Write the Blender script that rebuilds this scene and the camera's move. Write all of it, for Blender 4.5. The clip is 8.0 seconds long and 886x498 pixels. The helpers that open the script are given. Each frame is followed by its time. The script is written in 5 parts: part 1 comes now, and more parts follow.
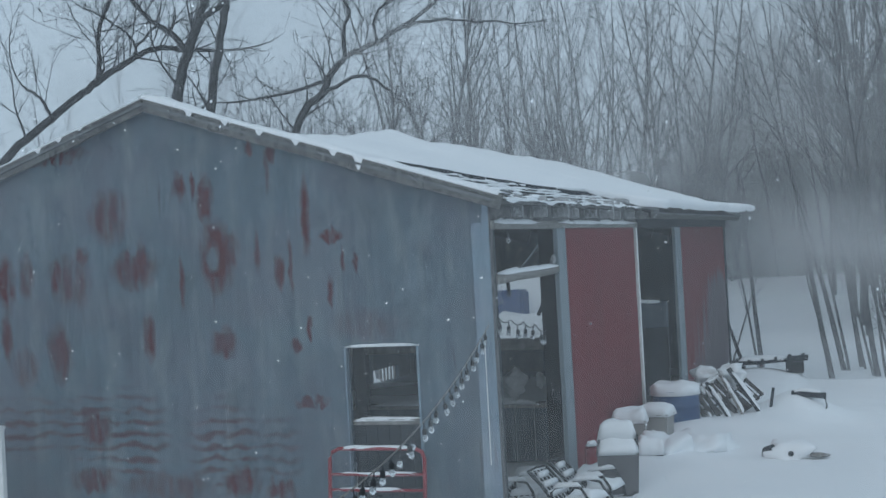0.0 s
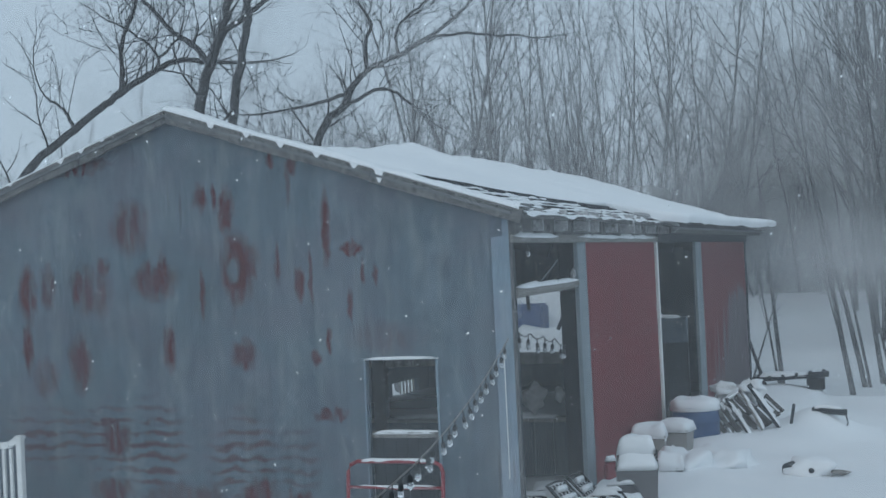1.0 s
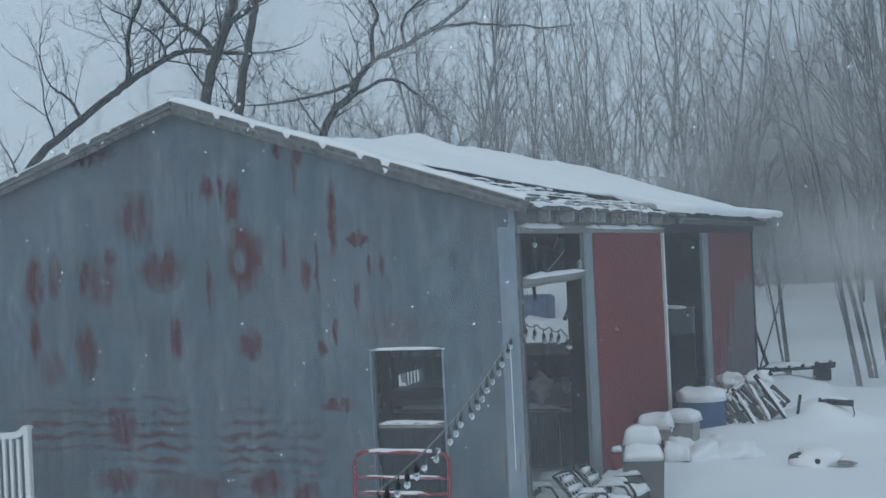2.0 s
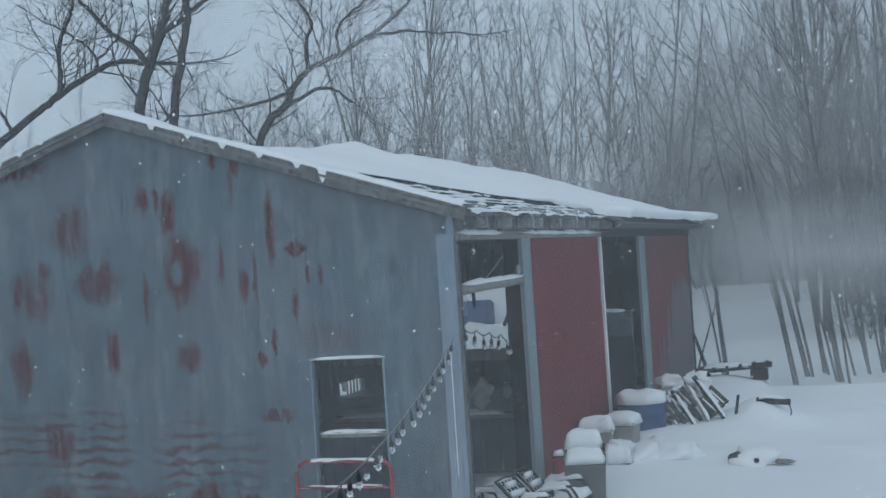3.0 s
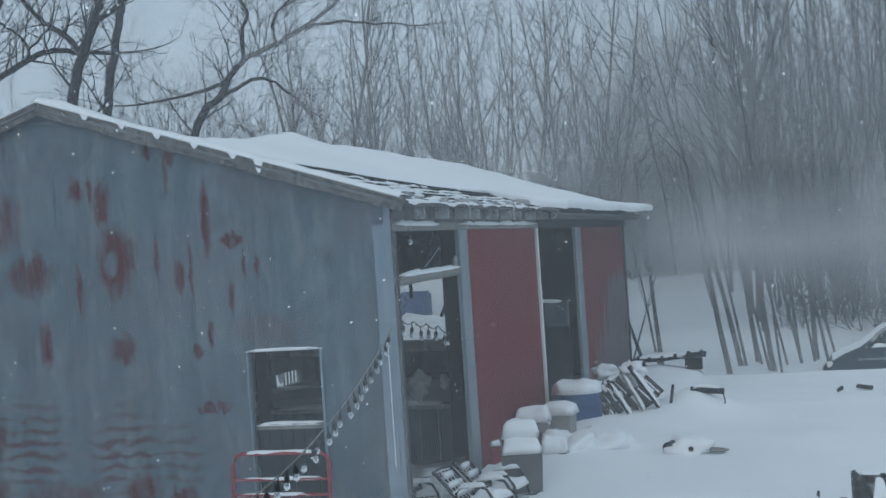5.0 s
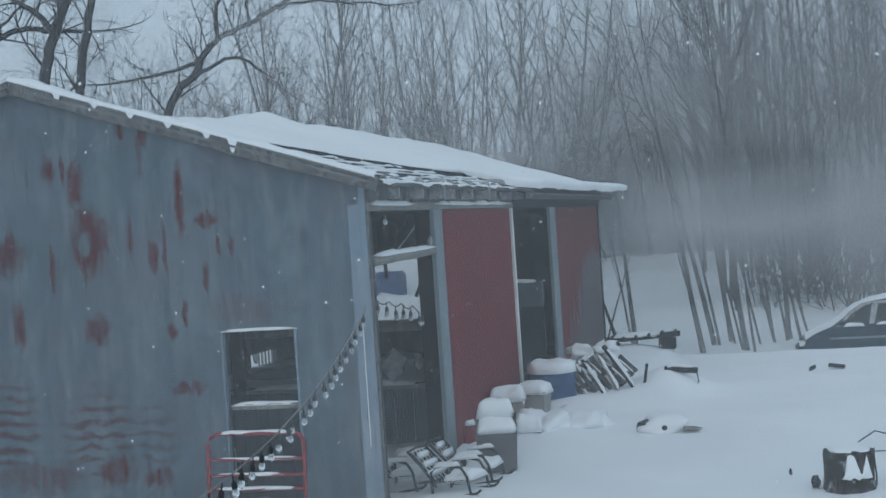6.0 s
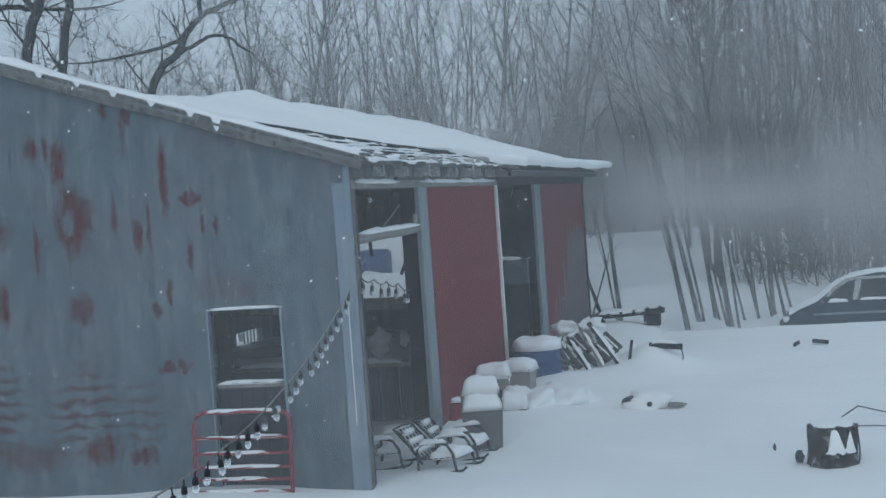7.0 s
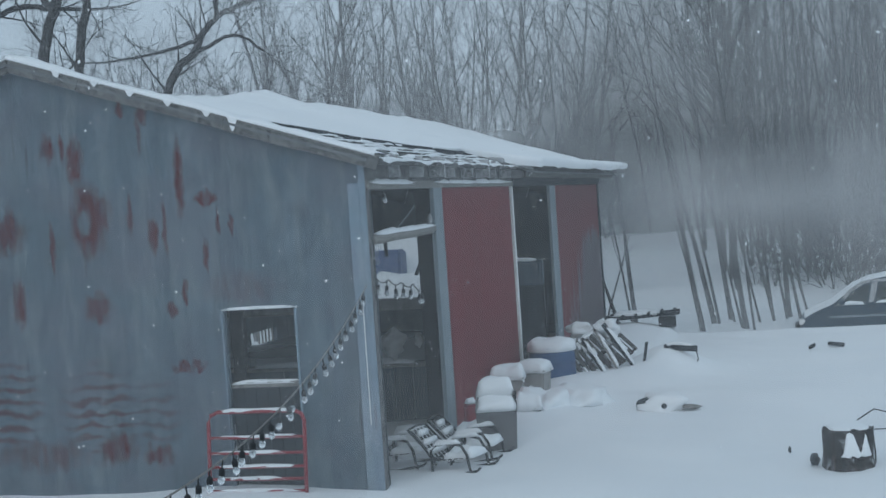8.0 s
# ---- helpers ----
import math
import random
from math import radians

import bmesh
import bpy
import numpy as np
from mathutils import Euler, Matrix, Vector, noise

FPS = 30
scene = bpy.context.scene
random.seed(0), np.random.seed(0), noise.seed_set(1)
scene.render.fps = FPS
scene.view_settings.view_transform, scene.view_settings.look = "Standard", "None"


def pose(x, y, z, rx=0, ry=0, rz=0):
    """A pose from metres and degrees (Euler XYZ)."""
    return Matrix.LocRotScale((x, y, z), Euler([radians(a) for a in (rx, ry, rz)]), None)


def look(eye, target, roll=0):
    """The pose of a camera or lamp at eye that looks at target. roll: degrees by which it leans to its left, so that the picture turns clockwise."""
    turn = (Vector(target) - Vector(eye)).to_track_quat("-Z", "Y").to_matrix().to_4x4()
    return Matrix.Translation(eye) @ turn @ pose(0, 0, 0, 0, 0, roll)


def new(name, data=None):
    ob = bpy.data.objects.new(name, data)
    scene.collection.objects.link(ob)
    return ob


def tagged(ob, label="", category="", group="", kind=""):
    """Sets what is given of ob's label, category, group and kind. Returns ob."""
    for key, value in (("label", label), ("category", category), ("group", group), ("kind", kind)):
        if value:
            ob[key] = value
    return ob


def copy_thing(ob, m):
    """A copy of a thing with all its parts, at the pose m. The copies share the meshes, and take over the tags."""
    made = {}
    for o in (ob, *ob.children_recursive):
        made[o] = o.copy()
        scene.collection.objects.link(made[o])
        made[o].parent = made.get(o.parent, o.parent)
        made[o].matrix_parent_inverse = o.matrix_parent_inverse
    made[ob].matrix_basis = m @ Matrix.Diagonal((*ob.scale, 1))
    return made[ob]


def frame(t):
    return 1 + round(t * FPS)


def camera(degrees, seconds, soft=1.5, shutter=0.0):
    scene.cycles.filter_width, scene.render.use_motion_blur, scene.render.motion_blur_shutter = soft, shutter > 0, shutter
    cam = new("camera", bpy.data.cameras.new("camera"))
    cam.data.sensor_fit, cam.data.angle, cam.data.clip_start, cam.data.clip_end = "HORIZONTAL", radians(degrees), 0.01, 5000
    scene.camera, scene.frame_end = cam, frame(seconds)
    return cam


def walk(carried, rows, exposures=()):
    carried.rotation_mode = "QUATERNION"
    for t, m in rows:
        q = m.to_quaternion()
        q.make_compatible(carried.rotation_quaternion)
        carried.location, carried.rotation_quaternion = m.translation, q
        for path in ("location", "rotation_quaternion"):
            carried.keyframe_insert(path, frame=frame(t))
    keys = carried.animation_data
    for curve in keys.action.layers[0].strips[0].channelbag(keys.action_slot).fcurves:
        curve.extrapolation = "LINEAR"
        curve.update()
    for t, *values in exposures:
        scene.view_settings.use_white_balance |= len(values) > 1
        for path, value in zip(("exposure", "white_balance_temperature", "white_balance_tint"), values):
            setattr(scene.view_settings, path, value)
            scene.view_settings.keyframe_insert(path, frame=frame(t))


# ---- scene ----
# The camera: handheld on a raised porch, turning almost on the spot.
EYE = (4.70, -15.03, 3.30)
cam = camera(36.0, 8.0, soft=1.5)
TURNS = [
    (0.0, 90.072, 3.136, 19.310),
    (0.5, 90.367, 2.675, 19.780),
    (1.0, 90.670, 2.716, 20.150),
    (1.5, 90.578, 2.676, 20.320),
    (1.7, 90.376, 2.668, 20.460),
    (2.8, 90.364, 3.608, 19.052),
    (3.0, 90.454, 3.755, 17.838),
    (3.5, 90.697, 3.718, 16.960),
    (4.0, 90.652, 3.717, 15.835),
    (4.5, 90.318, 3.783, 15.713),
    (4.7, 90.191, 3.772, 15.559),
    (5.8, 89.079, 3.948, 14.231),
    (6.0, 88.992, 3.843, 14.130),
    (6.5, 88.546, 4.060, 13.712),
    (7.0, 88.012, 4.068, 13.493),
    (7.5, 88.180, 4.051, 13.768),
    (8.0, 88.085, 3.843, 14.129),
]
walk(cam, [(t, pose(*EYE, rx, ry, rz)) for t, rx, ry, rz in TURNS])

# ---- sky and light: heavy overcast in a snowstorm ----
world = bpy.data.worlds.new("overcast")
scene.world = world
world.use_nodes = True
wn, wl = world.node_tree.nodes, world.node_tree.links
wn.clear()
sky = wn.new("ShaderNodeTexSky")
sky.sky_type = "NISHITA"
sky.sun_disc = False
sky.sun_elevation, sky.sun_rotation = radians(38), radians(200)
sky.air_density, sky.dust_density = 1.0, 4.0
clear_sky = wn.new("ShaderNodeBackground")
clear_sky.inputs["Strength"].default_value = 0.012
wl.new(sky.outputs[0], clear_sky.inputs["Color"])
cloud = wn.new("ShaderNodeBackground")
cloud.inputs["Color"].default_value = (0.350, 0.470, 0.575, 1)
cloud.inputs["Strength"].default_value = 0.98
both = wn.new("ShaderNodeAddShader")
wout = wn.new("ShaderNodeOutputWorld")
wl.new(clear_sky.outputs[0], both.inputs[0])
wl.new(cloud.outputs[0], both.inputs[1])
wl.new(both.outputs[0], wout.inputs["Surface"])

sun = new("sun", bpy.data.lights.new("sun", "SUN"))
sun.data.energy, sun.data.angle = 0.5, radians(60)
sun.data.color = (0.86, 0.94, 1.0)
sun.matrix_world = look((6, -20, 18), (0, 4, 0))
scene.view_settings.exposure = 0.0


# ---- materials ----
def mat_nodes(name, rough=0.8, metal=0.0, spec=0.3):
    m = bpy.data.materials.new(name)
    m.use_nodes = True
    b = m.node_tree.nodes["Principled BSDF"]
    b.inputs["Roughness"].default_value = rough
    b.inputs["Metallic"].default_value = metal
    b.inputs["Specular IOR Level"].default_value = spec
    return m, m.node_tree.nodes, m.node_tree.links, b


def tex_noise(n, l, vec, scale, detail=4.0, rough=0.55):
    t = n.new("ShaderNodeTexNoise")
    t.inputs["Scale"].default_value = scale
    t.inputs["Detail"].default_value = detail
    t.inputs["Roughness"].default_value = rough
    if vec is not None:
        l.new(vec, t.inputs["Vector"])
    return t.outputs["Fac"]


def coords(n, l, scale=(1, 1, 1), loc=(0, 0, 0)):
    tc = n.new("ShaderNodeTexCoord")
    mp = n.new("ShaderNodeMapping")
    mp.inputs["Scale"].default_value = scale
    mp.inputs["Location"].default_value = loc
    l.new(tc.outputs["Object"], mp.inputs["Vector"])
    return mp.outputs["Vector"]


def ramp(n, l, fac, stops):
    r = n.new("ShaderNodeValToRGB")
    while len(r.color_ramp.elements) < len(stops):
        r.color_ramp.elements.new(0.5)
    for e, (p, c) in zip(r.color_ramp.elements, stops):
        e.position = p
        e.color = (*c, 1) if len(c) == 3 else c
    l.new(fac, r.inputs["Fac"])
    return r.outputs["Color"]


def mix(n, l, fac, a, b):
    m = n.new("ShaderNodeMix")
    m.data_type = "RGBA"
    for key, v in ((0, fac), (6, a), (7, b)):
        if hasattr(v, "is_linked"):
            l.new(v, m.inputs[key])
        else:
            m.inputs[key].default_value = (*v, 1) if isinstance(v, tuple) else v
    return m.outputs[2]


def calc(n, l, op, a, b=0.0):
    m = n.new("ShaderNodeMath")
    m.operation = op
    for key, v in ((0, a), (1, b)):
        if hasattr(v, "is_linked"):
            l.new(v, m.inputs[key])
        else:
            m.inputs[key].default_value = v
    return m.outputs[0]


def bump(n, l, b, height, strength=0.3, dist=0.02):
    k = n.new("ShaderNodeBump")
    k.inputs["Strength"].default_value = strength
    k.inputs["Distance"].default_value = dist
    l.new(height, k.inputs["Height"])
    l.new(k.outputs[0], b.inputs["Normal"])


def plain(name, dark, light, rough=0.8, metal=0.0, scale=6.0, stretch=(1, 1, 1), fine=60.0, relief=0.25):
    """A worn surface: two tones at two scales, with fine relief."""
    m, n, l, b = mat_nodes(name, rough, metal)
    v = coords(n, l, stretch)
    big = tex_noise(n, l, v, scale, 5)
    small = tex_noise(n, l, v, fine, 3)
    f = calc(n, l, "ADD", calc(n, l, "MULTIPLY", big, 0.7), calc(n, l, "MULTIPLY", small, 0.3))
    l.new(ramp(n, l, f, [(0.35, dark), (0.65, light)]), b.inputs["Base Color"])
    bump(n, l, b, f, relief, 0.01)
    return m


def snow_material():
    m, n, l, b = mat_nodes("snow", 0.75, 0, 0.25)
    v = coords(n, l)
    big = tex_noise(n, l, v, 0.7, 5)
    small = tex_noise(n, l, v, 14, 6, 0.65)
    l.new(ramp(n, l, big, [(0.3, (0.80, 0.82, 0.84)), (0.7, (0.88, 0.89, 0.90))]), b.inputs["Base Color"])
    h = calc(n, l, "ADD", calc(n, l, "MULTIPLY", big, 1.0), calc(n, l, "MULTIPLY", small, 0.12))
    bump(n, l, b, h, 0.5, 0.10)
    return m


SNOW = snow_material()
WOOD_GREY = plain("weathered_wood", (0.13, 0.125, 0.12), (0.30, 0.29, 0.275), 0.9, 0, 3.0, (6, 6, 1), 40)
# Dark wood, set below old wood's tone: barn shade is put into the colour.
WOOD_DARK_SHADED = plain("dark_shaded_wood", (0.013, 0.017, 0.022), (0.036, 0.045, 0.054), 0.9, 0, 3.0, (5, 5, 1), 40)
# One dim blue-grey for walls, floor and boards; interior shade is in the colour.
INSIDE_SHADE = plain("barn_inside_shade", (0.036, 0.052, 0.066), (0.095, 0.125, 0.150), 0.85, 0, 2.0, (3, 3, 0.6), 30)
BARK = plain("bark", (0.022, 0.024, 0.028), (0.068, 0.070, 0.074), 0.95, 0, 5.0, (3, 3, 0.6), 30, 0.5)
# Slightly lighter copy of the bark: distance haze put into the colour.
BARK_FAR = plain("bark_hazed", (0.026, 0.028, 0.032), (0.072, 0.074, 0.078), 0.95, 0, 4.0, (2, 2, 0.5), 20, 0.3)
TRIM = plain("trim_paint", (0.175, 0.212, 0.235), (0.275, 0.315, 0.34), 0.6, 0.2, 2.0, (3, 3, 0.7), 30)
BLACK_METAL = plain("black_metal", (0.012, 0.014, 0.016), (0.04, 0.045, 0.05), 0.5, 0.3, 8.0)
RED_GATE = plain("gate_paint", (0.20, 0.022, 0.032), (0.31, 0.042, 0.055), 0.5, 0, 5.0)
WHITE_PAINT = plain("white_paint", (0.62, 0.63, 0.62), (0.78, 0.79, 0.78), 0.6, 0, 3.0)
GREY_PLASTIC = plain("grey_plastic", (0.085, 0.083, 0.088), (0.14, 0.137, 0.142), 0.55, 0, 3.0)
TAN_PLASTIC = plain("tan_plastic", (0.24, 0.23, 0.22), (0.34, 0.33, 0.315), 0.6, 0, 3.0)
BLUE_PLASTIC = plain("blue_plastic", (0.02, 0.055, 0.14), (0.04, 0.095, 0.21), 0.5, 0, 3.0)
BLUE_TARP = plain("blue_tarp", (0.018, 0.050, 0.16), (0.035, 0.085, 0.25), 0.6, 0, 5.0)


# ---- mesh helpers ----
def part(name, bm, material, parent=None, label="", smooth=False):
    """Links a bmesh as one mesh object, under a thing or a part."""
    me = bpy.data.meshes.new(name)
    bmesh.ops.recalc_face_normals(bm, faces=bm.faces)
    bm.to_mesh(me)
    bm.free()
    return mesh_part(name, me, material, parent, label, smooth)


def mesh_part(name, me, material, parent=None, label="", smooth=False):
    me.materials.append(material)
    if smooth:
        me.polygons.foreach_set("use_smooth", [True] * len(me.polygons))
    ob = new(name, me)
    if parent is not None:
        ob.parent = parent
    if label:
        ob["label"] = label
    return ob


def thing(name, label, category, group="", kind="", at=(0, 0, 0), turn=0.0):
    ob = new(name)
    ob.matrix_basis = pose(*at, 0, 0, turn)
    return tagged(ob, label, category, group, kind)


def box(x0, x1, y0, y1, z0, z1, bm=None, bevel=0.0, m=None):
    bm = bm if bm is not None else bmesh.new()
    made = bmesh.ops.create_cube(bm, size=1.0)["verts"]
    for v in made:
        v.co = Vector(((x0 + x1) / 2 + v.co.x * (x1 - x0), (y0 + y1) / 2 + v.co.y * (y1 - y0), (z0 + z1) / 2 + v.co.z * (z1 - z0)))
    if bevel > 0:
        edges = list({e for v in made for e in v.link_edges})
        made = list({v for f in bmesh.ops.bevel(bm, geom=edges, offset=bevel, segments=2, affect="EDGES")["faces"] for v in f.verts} | {v for v in made if v.is_valid})
    if m is not None:
        bmesh.ops.transform(bm, matrix=m, verts=[v for v in made if v.is_valid])
    return bm


def beam(bm, a, b, w, h, bevel=0.0):
    """A squared timber from a to b, w wide and h high."""
    a, b = Vector(a), Vector(b)
    d = b - a
    m = Matrix.Translation((a + b) / 2) @ d.to_track_quat("X", "Z").to_matrix().to_4x4()
    return box(-d.length / 2, d.length / 2, -w / 2, w / 2, -h / 2, h / 2, bm, bevel, m)


def tube(bm, pts, r, sides=8, caps=True):
    """A round bar along pts; r is one radius or one for each point."""
    pts = [Vector(p) for p in pts]
    rs = r if isinstance(r, (list, tuple)) else [r] * len(pts)
    rings, up = [], Vector((0.13, 0.21, 0.97))
    for i, p in enumerate(pts):
        d = (pts[min(i + 1, len(pts) - 1)] - pts[max(i - 1, 0)]).normalized()
        s = d.cross(up if abs(d.dot(up)) < 0.95 else Vector((1, 0, 0))).normalized()
        u = s.cross(d)
        rings.append([bm.verts.new(p + rs[i] * (math.cos(2 * math.pi * k / sides) * s + math.sin(2 * math.pi * k / sides) * u)) for k in range(sides)])
    for a, b in zip(rings, rings[1:]):
        for k in range(sides):
            bm.faces.new((a[k], a[(k + 1) % sides], b[(k + 1) % sides], b[k]))
    if caps:
        bm.faces.new(rings[0])
        bm.faces.new(rings[-1][::-1])
    return bm


def snow_cap(bm, x0, x1, y0, y1, z, h, seed=0, cells=10, rough=0.25, droop=0.02):
    """A soft lump of snow on a flat top: thick in the middle, rounded to the rim, with its underside closed."""
    nx, ny = cells, cells
    top = [[None] * (ny + 1) for _ in range(nx + 1)]
    for i in range(nx + 1):
        for j in range(ny + 1):
            u, v = i / nx, j / ny
            edge = min(u, 1 - u, v, 1 - v) * 2
            k = (1 - (1 - min(1, edge * 2.2)) ** 2) ** 0.5
            w = noise.noise(Vector((u * 2.3 + seed * 7.1, v * 2.3 + seed * 3.7, seed)))
            zz = z - droop * (1 - k) + h * k * (1 + rough * 2 * w)
            jx = 0.03 * noise.noise(Vector((u * 5, v * 5, seed + 9))) * (x1 - x0)
            top[i][j] = bm.verts.new((x0 + u * (x1 - x0) + jx, y0 + v * (y1 - y0) + jx, zz))
    for i in range(nx):
        for j in range(ny):
            bm.faces.new((top[i][j], top[i + 1][j], top[i + 1][j + 1], top[i][j + 1]))
    rim = [top[i][0] for i in range(nx + 1)] + [top[nx][j] for j in range(1, ny + 1)] + [top[i][ny] for i in range(nx - 1, -1, -1)] + [top[0][j] for j in range(ny - 1, 0, -1)]
    bm.faces.new(rim[::-1])
    return bm


def snow_ridge(x, y0, y1, z, wide, h, seed):
    """A lumpy ridge of snow lying along a rail that runs in y."""
    bm = bmesh.new()
    n = int((y1 - y0) / 0.06)
    rows = []
    for i in range(n + 1):
        y = y0 + (y1 - y0) * i / n
        g = 1 + 0.5 * noise.noise(Vector((y * 1.7, seed, 2))) + 0.5 * noise.noise(Vector((y * 5.5, seed, 6)))
        end = min(1.0, 6 * min(i, n - i) / n + 0.15)
        rows.append([bm.verts.new((x + dx * wide, y, z[0] + (z[1] - z[0]) * i / n + dz * h * g * end)) for dx, dz in ((-1, -0.5), (-0.85, 0.3), (-0.3, 0.95), (0.3, 1.0), (0.85, 0.35), (1, -0.5))])
    for a, b in zip(rows, rows[1:]):
        for j in range(5):
            bm.faces.new((a[j], a[j + 1], b[j + 1], b[j]))
    return bm


# ---- the ground: one sheet of snow to the horizon ----
def ground_height(x, y):
    h = 0.07 * noise.noise(Vector((x * 0.35, y * 0.35, 0))) + 0.03 * noise.noise(Vector((x * 1.1, y * 1.1, 4)))
    h += 0.15 * math.exp(-((x + 1.6) / 1.3) ** 2 - ((y + 0.2) / 0.8) ** 2)
    # drift along the long side of the barn, round the bins and pallets
    if y > 2:
        h += 0.20 * math.exp(-((x - 0.9) / 0.8) ** 2) * min(1, (y - 2) / 3.0) * (1 if y < 19 else math.exp(-(y - 19) / 3))
    h += 0.46 * math.exp(-((x - 2.45) / 0.62) ** 2 - ((y - 9.9) / 1.1) ** 2)
    h += 0.16 * math.exp(-((x - 2.0) / 0.6) ** 2 - ((y - 8.3) / 0.9) ** 2)
    h -= 0.17 * math.exp(-((y - 16.5) / 2.5) ** 2) if x > 2 else 0.0
    # the yard falls off behind a low crest, then climbs gently to the wood
    t = min(1.0, max(0.0, (y - 17.3) / 3.5))
    far = max(0.0, math.hypot(x, y) - 25)
    return h - 0.62 * t * t * (3 - 2 * t) + 0.10 * min(far, 26) ** 1.3 / 26 ** 0.3 + 0.004 * max(0.0, min(far - 26, 140))


def axis(lo, hi, fine_lo, fine_hi, step):
    out, s, x = [], step, fine_lo
    while x > lo:
        out.insert(0, x)
        x -= s
        s *= 1.22
    out.insert(0, lo)
    x = fine_lo + step
    while x < fine_hi:
        out.append(x)
        x += step
    s = step
    while x < hi:
        out.append(x)
        x += s
        s *= 1.22
    return out + [hi]


gx, gy = axis(-600, 600, -5, 9, 0.16), axis(-300, 900, -4, 28, 0.16)
verts = [(x, y, ground_height(x, y)) for x in gx for y in gy]
ny = len(gy)
faces = [(i * ny + j, (i + 1) * ny + j, (i + 1) * ny + j + 1, i * ny + j + 1) for i in range(len(gx) - 1) for j in range(ny - 1)]
me = bpy.data.meshes.new("ground")
me.from_pydata(verts, [], faces)
ground = mesh_part("ground", me, SNOW, smooth=True)
tagged(ground, "deep wind-smoothed snow lying over the farmyard", "ground", kind="structure")


# ---- the barn ----
LEFT, LONG = -8.78, 20.0
RIDGE_X, WALL_TOP, PITCH = -4.39, 5.285, 0.329


def rake(x):
    """Height of the gable wall's top at x."""
    return WALL_TOP - PITCH * abs(x - RIDGE_X)


def deck(x):
    """Height of the roof's upper side at x."""
    return rake(x) + 0.06


def sag(x, y):
    """How far the roof has sunk: most along the ridge, a few metres in from the gable."""
    side = min(1.0, max(0.0, (-0.6 - x) / 3.79)) if x > RIDGE_X else min(1.0, max(0.0, (x - LEFT) / 4.39))
    if y < 4.2:
        k = 0.25 * max(0.0, y) / 4.2
    elif y < 8.3:
        k = 0.25 * (8.3 - y) / 4.1
    else:
        k = 0.10 * max(0.0, 1 - abs(y - 9.6) / 1.6)
    return k * side


def torn(y):
    """Where the upper roofing ends above the near eave."""
    return max(-1.75, -0.30 - 2.2 * math.exp(-max(0.0, y) / 3.2))


